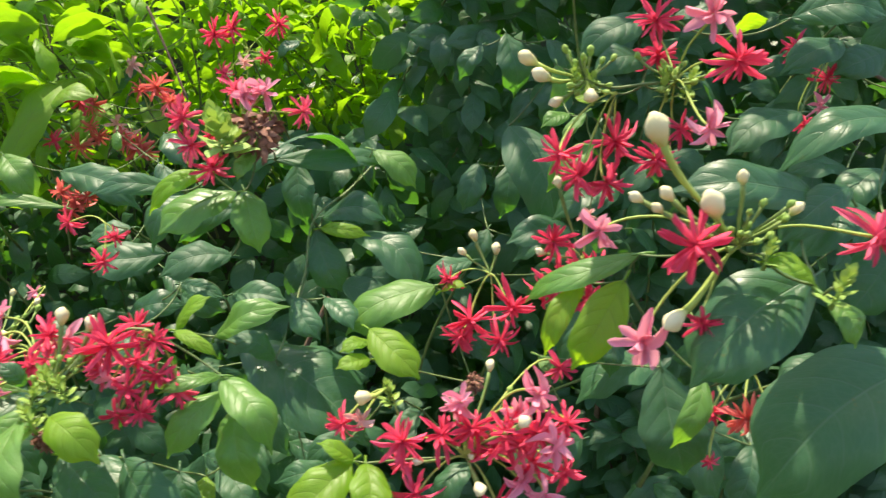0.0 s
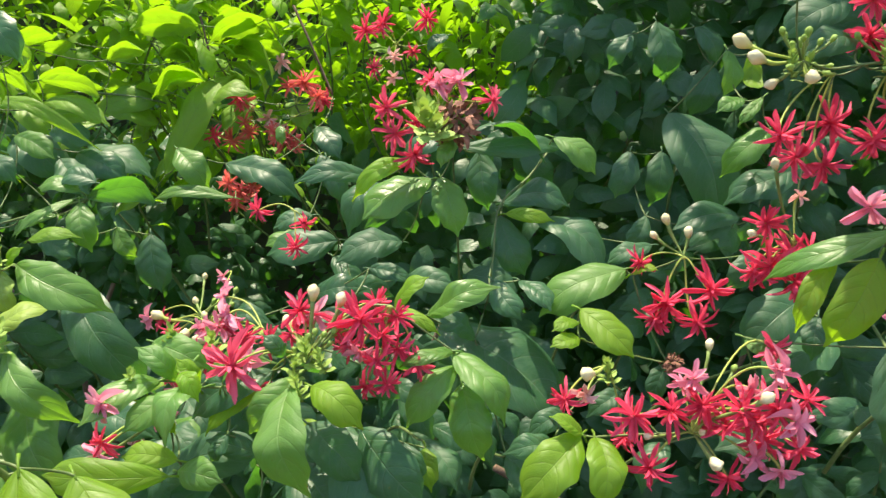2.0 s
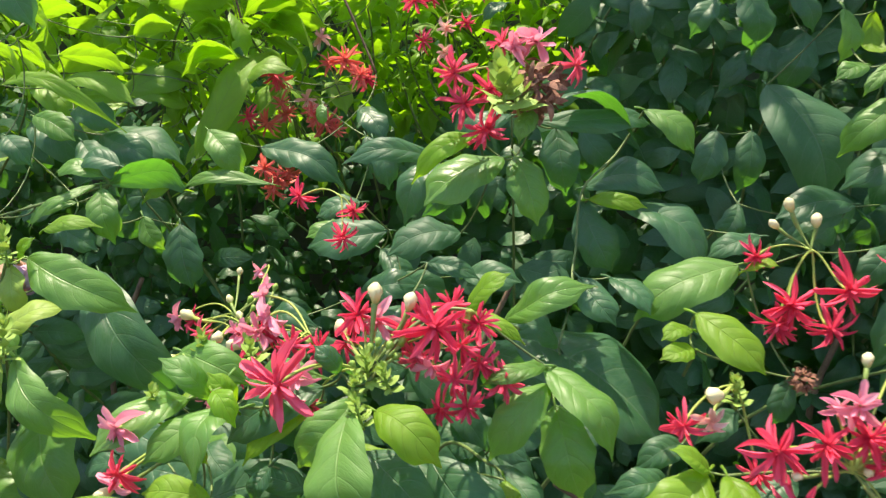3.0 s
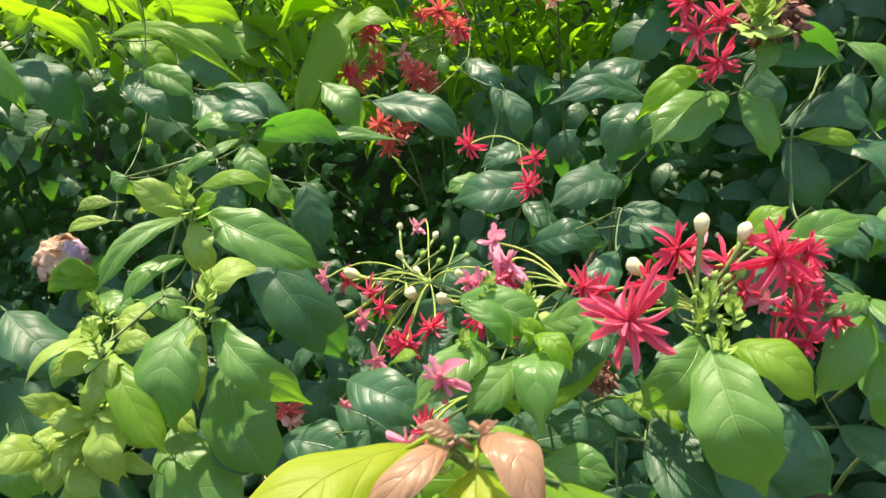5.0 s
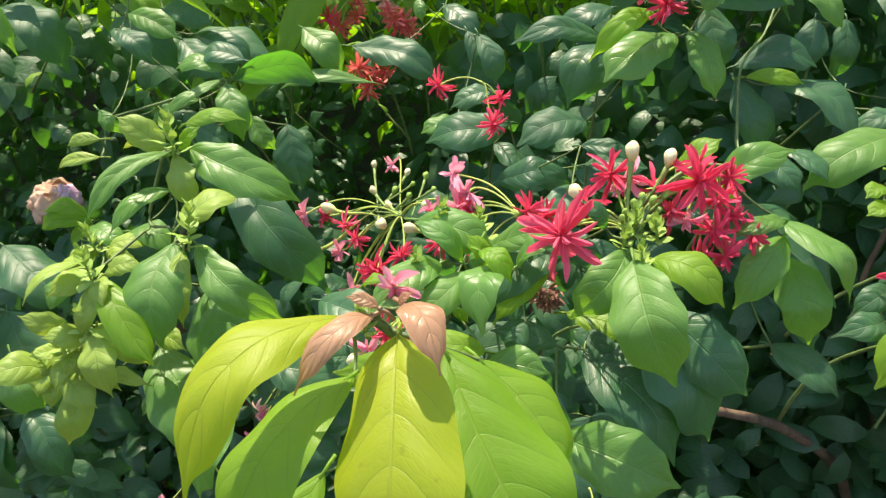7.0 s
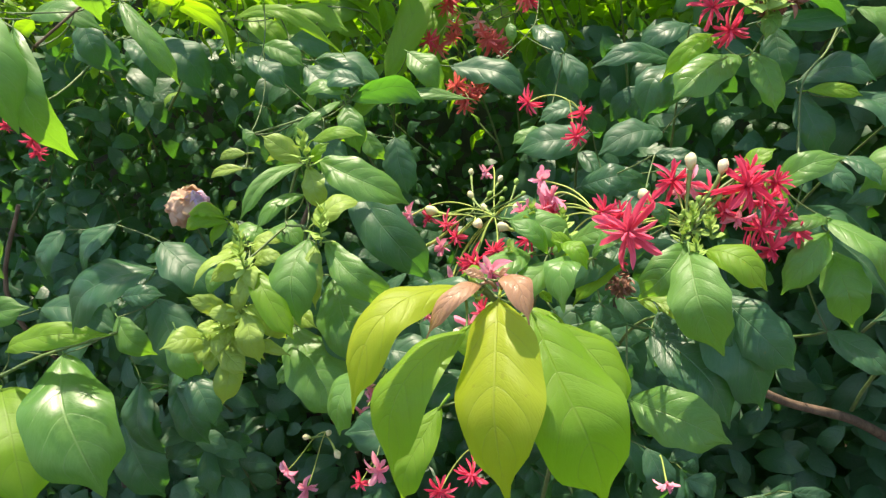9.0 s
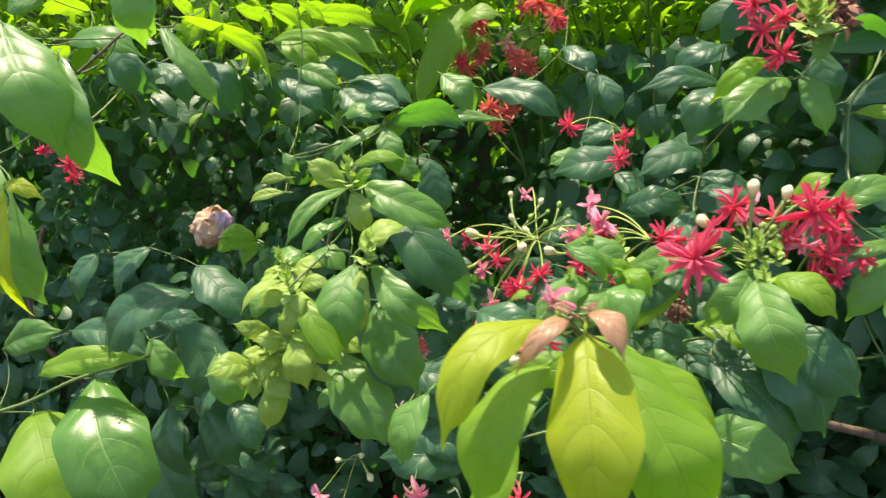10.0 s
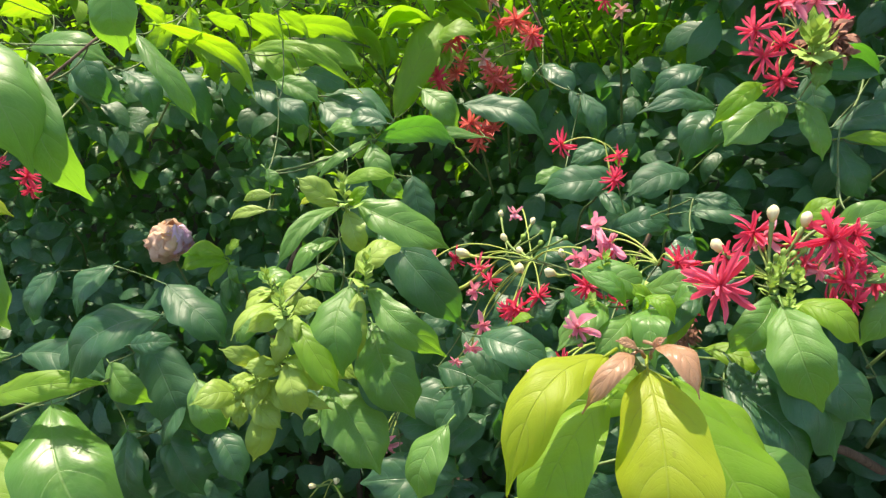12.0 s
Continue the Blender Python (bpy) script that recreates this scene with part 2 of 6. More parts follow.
def blade(length, width, bend, r, nu=14, nv=8, stalk=True, slim=0.0, crease=1.0):
    """A leaf along +y that faces +z: pointed oval with a drip tip, folded at the midrib, puffed between side veins, with a wavy rim."""
    verts, faces, uvs = [], [], []
    fold, sway, curl = crease * r.uniform(0.04, 0.26), r.uniform(-0.09, 0.09), r.uniform(0.10, 0.60)
    heelpow, tippow = r.uniform(0.64, 0.80) + 0.2 * slim, r.uniform(0.54, 0.68) + 0.35 * slim
    peak = heelpow / (heelpow + tippow)
    phase, waves, lift = r.uniform(0, 6.3), r.uniform(1.0, 2.4), r.uniform(0.02, 0.08)
    twist, heel, dent = r.uniform(-0.5, 0.5), r.uniform(-0.10, 0.10), r.uniform(0, 50)
    puff = width * (0.0 if nu < 19 or width < 0.022 else 0.010 if width < 0.045 else 0.020)
    for i in range(nu + 1):
        u = i / nu
        half = 0.5 * width * (u / peak) ** heelpow * (max(0.0, 1 - u) / (1 - peak)) ** tippow
        late = max(0.0, min(1.0, (u - 0.82) / 0.13))
        half *= 1 - 0.66 * late * late * (3 - 2 * late)
        half = max(half, 0.0005)
        y = length * u
        z0 = bend * length * 4 * u * (1 - u) - curl * length * max(0, u - 0.55) ** 2 * 3 + heel * length * u * (1 - u) * (0.5 - u) * 4
        for j in range(nv + 1):
            v = 2 * j / nv - 1
            rim = 1 + 0.05 * math.sin(waves * 9 * u + phase + v) * abs(v)
            x = half * v * rim
            z = half * (fold * abs(v) - 0.25 * v * v * abs(v)) + lift * half * 2 * math.sin(waves * 6.28 * u + phase + (1.7 if v > 0 else 0)) * v * v
            z += 0.022 * width * noise.noise(Vector((x / width * 2.2 + dent, y / width * 2.2, dent)))
            if puff and abs(v) > 0.05:
                s = (u - 0.26 * abs(v) ** 1.5) * 5.5
                z += puff * (abs(math.sin(math.pi * s)) ** 0.6) * min(1, abs(v) * 5) * (1 - abs(v) ** 4) * min(1, half * 4 / width)
            a = twist * (u - 0.3)
            verts.append((x * math.cos(a) - z * math.sin(a) + sway * length * math.sin(3.14 * u), y, z0 + z * math.cos(a) + x * math.sin(a)))
            uvs.append((u, (v + 1) / 2))
    for i in range(nu):
        for j in range(nv):
            a = i * (nv + 1) + j
            faces.append((a, a + 1, a + nv + 2, a + nv + 1))
    if stalk:
        start = len(verts)
        tube(verts, faces, [Vector((0, -0.009, -0.004)), Vector((0, -0.004, -0.001)), Vector((0, length * 0.05, bend * length * 0.19 - 0.0004))], 0.0011, 0.0008, 5)
        uvs += [(0.02, 0.5)] * (len(verts) - start)
    return verts, faces, uvs


def frame_of(base, axis, face):
    """The turn that lays +y along axis and +z near face, at base."""
    y = axis.normalized()
    x = y.cross(face)
    x = x.normalized() if x.length > 1e-4 else y.orthogonal().normalized()
    z = x.cross(y)
    m = Matrix((x, y, z)).transposed().to_4x4()
    m.translation = base
    return m


def shoot(name, label, category, group, back, drop):
    return {"ob": tagged(new(name), label, category, group), "kids": [], "knots": [], "back": back, "drop": drop}


def add(s, ob, m):
    ob.parent = s["ob"]
    s["kids"].append((ob, m))
    return ob


def knot(s, place):
    place = Vector(place)
    s["knots"].append(place)
    return place


def leaf(s, base, tip, width, material, roll=0, bend=0.12, face=None):
    """A leaf from base to tip. Young leaves above eye height lie flat, so that the sun shines through them."""
    base, tip = knot(s, base), Vector(tip)
    axis = tip - base
    high = base.z > 1.36 and material in (YOUNG, YELLOW, SUNLIT)
    m = frame_of(base, axis, Vector(face or ((0.0, 0.8, 1.0) if high else (rng.uniform(-0.35, 0.35), -1.0, rng.uniform(0.55, 1.5))))) @ pose(0, 0, 0, 0, roll + rng.uniform(-14, 14), 0)
    ahead = Vector((0.0, 0.99, -0.12))
    along = (axis - ahead * axis.dot(ahead)).normalized()
    seen = abs(m.to_3x3().col[0].dot(ahead.cross(along)))
    width = min(width / max(0.8, seen), 0.56 * axis.length)
    data = mesh_of("leaf", *blade(axis.length, width, 0.8 * bend + rng.uniform(-0.03, 0.05), rng, 30, 12, True, 0.8 if material in (PALE, BRONZE) else 0.0, 0.35 if face else 1.0))
    data.materials.append(material)
    return add(s, part("leaf", data, None), m)


PETALS = {}


def petal_mesh(material, kind, n):
    """Narrow strap petals (0) or broader spoon petals (1), 1 m long, in eight shapes, shared by all flowers."""
    key = (material.name, kind, n)
    if key not in PETALS:
        r = random.Random(n * 7 + kind)
        verts, faces, uvs, nu, nv = [], [], [], 8, 4
        wide = (0.20, 0.36)[kind] * r.uniform(0.8, 1.25)
        back, cup, side, twirl = r.uniform(-0.75, 0.40), r.uniform(0.5, 2.6), r.uniform(-0.16, 0.16), r.uniform(-0.9, 0.9) * (1, 0.4)[kind]
        for i in range(nu + 1):
            u = i / nu
            half = 0.5 * wide * (0.40 + 0.60 * math.sin(math.pi * min(1, u * 0.62 + 0.05))) * math.sqrt(max(0.05, 1 - u ** 7))
            for j in range(nv + 1):
                v = 2 * j / nv - 1
                x, z = half * v * (1 + 0.10 * math.sin(14 * u + 3 * v + n)), cup * half * v * v + 0.012 * math.sin(17 * u + 2 * n)
                a = twirl * u
                verts.append((x * math.cos(a) - z * math.sin(a) + side * u * u, u, back * u * u + z * math.cos(a) + x * math.sin(a)))
                uvs.append((u, (v + 1) / 2))
        for i in range(nu):
            for j in range(nv):
                a = i * (nv + 1) + j
                faces.append((a, a + 1, a + nv + 2, a + nv + 1))
        PETALS[key] = mesh_of("petal", verts, faces, uvs)
        PETALS[key].materials.append(material)
    return PETALS[key]


def flower(s, origin, centre, size, material):
    """A long thin tube from the stalk to the flower, which ends in two whorls of petals."""
    c = Vector(centre)
    size *= 0.96
    way = c - origin
    d = way.length
    n = (way.normalized() * 0.45 + Vector((rng.uniform(-0.4, 0.4), -0.85, rng.uniform(-0.45, 0.35)))).normalized()
    verts, faces = [], []
    rise = Vector((0, min(0.12 * d, 0.012), min(0.26 * d, 0.02)))
    line = bezier(origin - c, way * 0.35 - way + rise, -n * 0.32 * d + Vector((0, 0.10 * d, 0)), -n * 0.0005, 10)
    tube(verts, faces, line, 0.0007, 0.0011, 6)
    tube(verts, faces, [line[0], line[1]], 0.0014, 0.0011, 6)
    data = mesh_of("flower", verts, faces, [(0.3, 0.5)] * len(verts))
    data.materials.append(TUBE)
    ob = add(s, part("flower", data, None), Matrix.Translation(c))
    kind = 1 if material in (PINK, BLUSH) else 0
    side = n.orthogonal().normalized()
    turn = rng.uniform(0, 6.3)
    for whorl, (count, low, high, share) in enumerate(((9, -50, 25, 1.0), (8, -5, 55, 0.9), (4, 45, 85, 0.7)) if kind == 0 else ((6, -22, 20, 1.0), (5, 15, 65, 0.72))):
        for k in range(count):
            a = turn + 2 * math.pi * (k + 0.5 * whorl) / count + rng.uniform(-0.22, 0.22)
            tilt = radians(rng.uniform(low, high))
            radial = Matrix.Rotation(a, 3, n) @ side
            axis = radial * math.cos(tilt) + n * math.sin(tilt)
            m = frame_of(radial * 0.0008 - n * 0.0003, axis, n) @ pose(0, 0, 0, 0, rng.uniform(-50, 50), 0)
            long = (0.53, 0.48)[kind] * size * share * rng.uniform(0.72, 1.14)
            p = part("petal", petal_mesh(material, kind, rng.randrange(8)), None, ob)
            p.matrix_basis = m @ Matrix.Scale(long, 4)
    return ob


HEADS = {}


def head_mesh(material):
    if material.name not in HEADS:
        verts, faces, rings, sides = [], [], 8, 10
        for i in range(rings + 1):
            u = i / rings
            r = 0.31 * math.sin(math.pi * (0.06 + 0.88 * u ** 1.35)) ** 0.85
            for k in range(sides):
                a = 6.2832 * k / sides
                q = r * (1 + 0.15 * math.cos(3 * a + 4.0 * u) + 0.09 * math.cos(5 * a - 3 * u))
                verts.append((q * math.cos(a), u, q * math.sin(a)))
        for i in range(rings):
            for k in range(sides):
                a, b = i * sides + k, i * sides + (k + 1) % sides
                faces.append((a, a + sides, b + sides, b))
        faces.append(tuple(range(sides)))
        faces.append(tuple(rings * sides + k for k in reversed(range(sides))))
        HEADS[material.name] = mesh_of("bud", verts, faces, [(v[1], 0.5 + v[0]) for v in verts])
        HEADS[material.name].materials.append(material)
    return HEADS[material.name]


def bud(s, origin, centre, size, material):
    """A closed bud on its thin stalk."""
    c = Vector(centre)
    size *= 1.18
    way = c - origin
    axis = (way.normalized() + Vector((rng.uniform(-0.2, 0.2), -0.2, 0.25))).normalized()
    m = frame_of(c - axis * size * 0.5, axis, Vector((0, -1, 0.3)))
    head = add(s, part("bud", head_mesh(material), None), m @ Matrix.Scale(size, 4))
    verts, faces = [], []
    back = (m @ Matrix.Scale(size, 4)).inverted()
    line = bezier(origin, origin + way * 0.3 + Vector((0, 0.16 * way.length, 0.04 * way.length)), c - axis * (size * 0.5 + way.length * 0.3), c - axis * size * 0.44, 8)
    tube(verts, faces, line, 0.0006, max(0.0010, min(0.0024, size * 0.15)), 6)
    data = mesh_of("stalk", [tuple(back @ Vector(v)) for v in verts], faces, [(0.4, 0.5)] * len(verts))
    data.materials.append(TUBE if size > 0.016 else STALK)
    part("stalk", data, None, head)
    return head


BRACTS = []


def bract_meshes():
    """Four small pointed bracts, 1 m long, shared by all bud spikes."""
    for k in range(4 - len(BRACTS)):
        v, f, w = blade(1.0, 0.52, -0.08, random.Random(k + 70), 5, 4, False)
        BRACTS.append(mesh_of("bract", v, f, w))
        BRACTS[-1].materials.append(BUDGREEN)
    return BRACTS


def spike(s, place, tall, broad=1.0):
    """An upright spike of small green bracts and buds."""
    foot = knot(s, place) - Vector((0, 0, tall * 0.5))
    verts, faces = [], []
    tube(verts, faces, [Vector((0, 0, 0)), Vector((0, 0, tall * 0.5)), Vector((0, 0, tall * 0.95))], 0.0013, 0.0006, 5)
    data = mesh_of("bud_spike", verts, faces, [(0.4, 0.5)] * len(verts))
    data.materials.append(BUDGREEN)
    ob = add(s, part("bud_spike", data, None), Matrix.Translation(foot) @ pose(0, 0, 0, rng.uniform(0, 22), rng.uniform(-18, 18), 0))
    for k in range(18):
        a = k * 2.4 + rng.uniform(-0.3, 0.3)
        lean = 0.25 + 0.6 * k / 18
        axis = Vector((math.cos(a) * (1 - lean * 0.6), math.sin(a) * (1 - lean * 0.6), lean)).normalized()
        p = part("bract", rng.choice(bract_meshes()), None, ob)
        m = frame_of(Vector((0, 0, tall * (0.12 + 0.86 * k / 18))), axis, Vector((math.cos(a), math.sin(a), 0.5)))
        p.matrix_basis = m @ Matrix.Scale(broad * tall * rng.uniform(0.32, 0.50) * (1.15 - 0.5 * k / 18), 4)
    return ob


def whorl(s, place, count, length, material):
    """Young leaves that stand out all round a bud spike."""
    place = Vector(place)
    turn = rng.uniform(0, 6.3)
    for k in range(count):
        a = turn + 6.283 * k / count + rng.uniform(-0.3, 0.3)
        way = Vector((math.cos(a), -0.35 + 0.5 * math.sin(a), rng.uniform(-0.75, 0.25))).normalized()
        long = length * rng.uniform(0.7, 1.15)
        leaf(s, place + way * 0.004, place + way * long, long * rng.uniform(0.42, 0.55), material, 0, 0.16)


def withered(s, place, radius):
    """A tangle of dry curled petals."""
    verts, faces, uvs = [], [], []
    for k in range(120):
        way = Vector((rng.gauss(0, 1), rng.gauss(0, 1), rng.gauss(-0.1, 1))).normalized()
        v, f, w = blade(radius * rng.uniform(0.35, 0.7), radius * 0.2, rng.uniform(-0.3, 0.3), rng, 5, 2, False)
        m = frame_of(way * radius * rng.uniform(0.25, 0.6), (way + Vector((rng.uniform(-1, 1), rng.uniform(-1, 1), rng.uniform(-1, 0.4))) * 0.8), way)
        start = len(verts)
        verts += [tuple(m @ Vector(q)) for q in v]
        faces += [tuple(start + i for i in q) for q in f]
        uvs += w
    data = mesh_of("withered_flower_head", verts, faces, uvs)
    data.materials.append(DRY)
    ob = part("withered_flower_head", data, None, None, "brown dry tangled flower head")
    return add(s, ob, Matrix.Translation(knot(s, place)))


def twig(s, points, radius, material):
    points = [Vector(p) for p in points]
    smooth = []
    for i in range(len(points) - 1):
        p0, p1, p2, p3 = points[max(i - 1, 0)], points[i], points[i + 1], points[min(i + 2, len(points) - 1)]
        smooth += bezier(p1, p1 + (p2 - p0) / 6, p2 - (p3 - p1) / 6, p2, 5)[: None if i == len(points) - 2 else -1]
    verts, faces = [], []
    tube(verts, faces, smooth, radius, radius * 0.75, 7)
    data = mesh_of("twig", verts, faces)
    data.materials.append(material)
    s["knots"] += points
    return add(s, part("twig", data, None), Matrix.Identity(4))


def finish(s):
    """Joins the leaf bases of a shoot by a thin forked stem that comes from deeper in the hedge, and sets the shoot's origin."""
    knots = s["knots"]
    middle = sum(knots, Vector()) / len(knots)
    root = Vector((middle.x, max(k.y for k in knots) + s["back"], middle.z + s["drop"]))
    verts, faces = [], []
    joined, left = [min(knots, key=lambda k: (k - root).length)], list(knots)
    left.remove(joined[0])
    gap = joined[0] - root
    tube(verts, faces, bezier(root, root + gap * 0.35 + Vector((0, 0.03, 0.05)), joined[0] - gap * 0.25 + Vector((0, 0.05, -0.02)), joined[0], 10), 0.0026, 0.0014, 7)
    data = mesh_of("stem", verts, faces)
    data.materials.append(GREENSTEM)
    add(s, part("stem", data, None), Matrix.Identity(4))
    while left:
        b, a = min(((b, a) for b in left for a in joined), key=lambda e: (e[0] - e[1]).length)
        left.remove(b)
        joined.append(b)
        gap = b - a
        if 0.002 < gap.length < 0.16:
            sag = Vector((0, 0.16 * gap.length + 0.006, -0.06 * gap.length - 0.003))
            verts, faces = [], []
            tube(verts, faces, bezier(a, a + gap * 0.3 + sag, b - gap * 0.3 + sag, b, 7), 0.0010, 0.0008, 6)
            data = mesh_of("side_stem", verts, faces)
            data.materials.append(GREENSTEM)
            add(s, part("side_stem", data, None), Matrix.Identity(4))
    s["ob"].location = root
    shift = Matrix.Translation(-root)
    for ob, m in s["kids"]:
        ob.matrix_basis = shift @ m


# ---- ground and wall ----
def plane(name, x0, x1, y0, y1, n, height):
    verts = [(x0 + (x1 - x0) * i / n, y0 + (y1 - y0) * j / n, height(x0 + (x1 - x0) * i / n, y0 + (y1 - y0) * j / n)) for j in range(n + 1) for i in range(n + 1)]
    faces = [(j * (n + 1) + i, j * (n + 1) + i + 1, (j + 1) * (n + 1) + i + 1, (j + 1) * (n + 1) + i) for j in range(n) for i in range(n)]
    return mesh_of(name, verts, faces)


ground = part("ground", plane("ground", -60, 60, -60, 60, 160, lambda x, y: 0.02 * noise.noise(Vector((x * 1.3, y * 1.3, 0)))), SOIL)
tagged(ground, "bare brown soil with leaf litter under the hedge", "ground", kind="structure")


def block(name, x0, x1, y0, y1, z0, z1, material, bevel=0.01):
    bm = bmesh.new()
    bmesh.ops.create_cube(bm, size=1, matrix=Matrix.LocRotScale(((x0 + x1) / 2, (y0 + y1) / 2, (z0 + z1) / 2), None, (x1 - x0, y1 - y0, z1 - z0)))
    bmesh.ops.bevel(bm, geom=bm.edges[:], offset=bevel, segments=2, affect="EDGES")
    return part(name, bm, material)


# Added wall that closes the place; its dark colour stands for shade.
wall_back = block("wall_back", -14, 12, 3.15, 3.35, -0.05, 2.4, DARK_WALL)
tagged(wall_back, "plain dark wall added to close the place behind the hedge", "wall", kind="structure")

# ---- the shoots, one by one ----
s = shoot("flowering_shoot", "arching shoot with scarlet flowers, cream buds and broad fresh leaves", "flowering shoot", "flowering shoots", .30, -.25)
o = knot(s, (-0.343, 0.460, 1.134))
flower(s, o, (-0.389, 0.430, 1.139), 0.058, ROSE)
flower(s, o, (-0.352, 0.480, 1.167), 0.035, RED)
flower(s, o, (-0.300, 0.460, 1.166), 0.045, RED)
flower(s, o, (-0.365, 0.500, 1.142), 0.031, RED)
flower(s, o, (-0.292, 0.490, 1.172), 0.027, RED)
flower(s, o, (-0.390, 0.520, 1.131), 0.032, RED)
flower(s, o, (-0.395, 0.500, 1.096), 0.027, RED)
flower(s, o, (-0.341, 0.485, 1.163), 0.033, PINK)
flower(s, o, (-0.323, 0.480, 1.157), 0.033, RED)
flower(s, o, (-0.313, 0.475, 1.142), 0.033, ROSE)
flower(s, o, (-0.274, 0.480, 1.163), 0.029, RED)
flower(s, o, (-0.388, 0.460, 1.133), 0.033, PINK)
withered(s, (-0.389, 0.530, 1.065), 0.014)
spike(s, (-0.326, 0.450, 1.138), 0.022)
spike(s, (-0.350, 0.445, 1.133), 0.020)
bud(s, o, (-0.339, 0.475, 1.183), 0.0123, CREAM)
bud(s, o, (-0.316, 0.470, 1.179), 0.0113, CREAM)
bud(s, o, (-0.370, 0.507, 1.150), 0.0133, CREAM)
bud(s, o, (-0.340, 0.460, 1.152), 0.0060, BUDGREEN)
bud(s, o, (-0.335, 0.460, 1.156), 0.0060, BUDGREEN)
bud(s, o, (-0.346, 0.455, 1.147), 0.0060, BUDGREEN)
bud(s, o, (-0.328, 0.460, 1.154), 0.0060, BUDGREEN)
bud(s, o, (-0.349, 0.450, 1.145), 0.0056, BUDGREEN)
bud(s, o, (-0.331, 0.455, 1.143), 0.0056, BUDGREEN)
bud(s, o, (-0.320, 0.460, 1.157), 0.0068, BUDGREEN)
bud(s, o, (-0.324, 0.460, 1.147), 0.0056, BUDGREEN)
spike(s, (-0.339, 0.430, 1.124), 0.024)
twig(s, [(-0.340, 0.450, 1.133), (-0.323, 0.470, 1.156), (-0.299, 0.480, 1.171), (-0.279, 0.480, 1.172)], 0.0016, GREENSTEM)
o = knot(s, (-0.279, 0.478, 1.172))
flower(s, o, (-0.284, 0.470, 1.152), 0.029, RED)
flower(s, o, (-0.288, 0.460, 1.133), 0.029, RED)
flower(s, o, (-0.280, 0.460, 1.116), 0.029, RED)
flower(s, o, (-0.297, 0.460, 1.114), 0.029, RED)
flower(s, o, (-0.258, 0.475, 1.126), 0.029, RED)
flower(s, o, (-0.273, 0.475, 1.139), 0.029, RED)
flower(s, o, (-0.303, 0.470, 1.138), 0.029, PINK)
spike(s, (-0.340, 0.455, 1.142), 0.024)
spike(s, (-0.469, 0.500, 1.135), 0.030)
spike(s, (-0.486, 0.460, 1.115), 0.024)
leaf(s, (-0.346, 0.425, 1.125), (-0.335, 0.375, 1.070), 0.041, FRESH, 0, .14)
leaf(s, (-0.333, 0.435, 1.122), (-0.293, 0.410, 1.106), 0.026, YOUNG, 0, .26)
leaf(s, (-0.346, 0.445, 1.125), (-0.379, 0.420, 1.092), 0.029, FRESH, -25, .2)
leaf(s, (-0.358, 0.455, 1.137), (-0.372, 0.450, 1.156), 0.015, MATURE)
leaf(s, (-0.437, 0.500, 1.112), (-0.385, 0.470, 1.134), 0.017, FRESH, 0, .1)
leaf(s, (-0.383, 0.500, 1.110), (-0.447, 0.470, 1.089), 0.027, MATURE, 0, .12)
leaf(s, (-0.390, 0.500, 1.096), (-0.429, 0.460, 1.078), 0.016, YOUNG)
leaf(s, (-0.440, 0.450, 1.125), (-0.421, 0.430, 1.116), 0.013, YOUNG, 0, .2)
leaf(s, (-0.451, 0.470, 1.111), (-0.475, 0.460, 1.144), 0.015, FRESH, 0, .2)
leaf(s, (-0.446, 0.470, 1.104), (-0.480, 0.430, 1.086), 0.020, FRESH, 0, .18)
leaf(s, (-0.459, 0.460, 1.082), (-0.448, 0.450, 1.076), 0.007, YOUNG)
leaf(s, (-0.466, 0.470, 1.111), (-0.507, 0.420, 1.096), 0.022, FRESH, 0, .2)
leaf(s, (-0.358, 0.500, 1.050), (-0.345, 0.480, 1.019), 0.026, MATURE)
leaf(s, (-0.344, 0.500, 1.045), (-0.326, 0.470, 1.022), 0.022, MATURE)
leaf(s, (-0.277, 0.520, 1.039), (-0.266, 0.500, 1.003), 0.028, MATURE)
leaf(s, (-0.259, 0.530, 1.030), (-0.251, 0.500, 1.010), 0.020, YOUNG)
leaf(s, (-0.330, 0.500, 1.063), (-0.263, 0.460, 0.987), 0.053, MATURE, 0, .1)
leaf(s, (-0.365, 0.490, 1.037), (-0.301, 0.440, 0.980), 0.045, MATURE, 0, .14)
leaf(s, (-0.387, 0.440, 0.995), (-0.318, 0.400, 0.983), 0.056, FRESH, 0, .12)
leaf(s, (-0.352, 0.520, 1.041), (-0.342, 0.500, 0.992), 0.034, MATURE)
leaf(s, (-0.232, 0.500, 1.129), (-0.183, 0.466, 1.092), 0.026, FRESH, 0, .14)
leaf(s, (-0.225, 0.500, 1.102), (-0.212, 0.471, 1.048), 0.036, FRESH, 0, .12)
leaf(s, (-0.211, 0.520, 1.078), (-0.201, 0.490, 1.035), 0.020, MATURE)
leaf(s, (-0.229, 0.495, 1.119), (-0.268, 0.462, 1.084), 0.024, FRESH, 0, .16)
leaf(s, (-0.231, 0.495, 1.131), (-0.271, 0.470, 1.129), 0.011, FRESH, 0, .2)
leaf(s, (-0.485, 0.500, 1.134), (-0.431, 0.480, 1.121), 0.027, FRESH, 0, .2)
leaf(s, (-0.424, 0.460, 1.110), (-0.440, 0.410, 1.094), 0.023, FRESH, 0, .25)
leaf(s, (-0.439, 0.470, 1.125), (-0.444, 0.460, 1.110), 0.022, FRESH)
leaf(s, (-0.415, 0.470, 1.107), (-0.386, 0.460, 1.131), 0.015, FRESH)
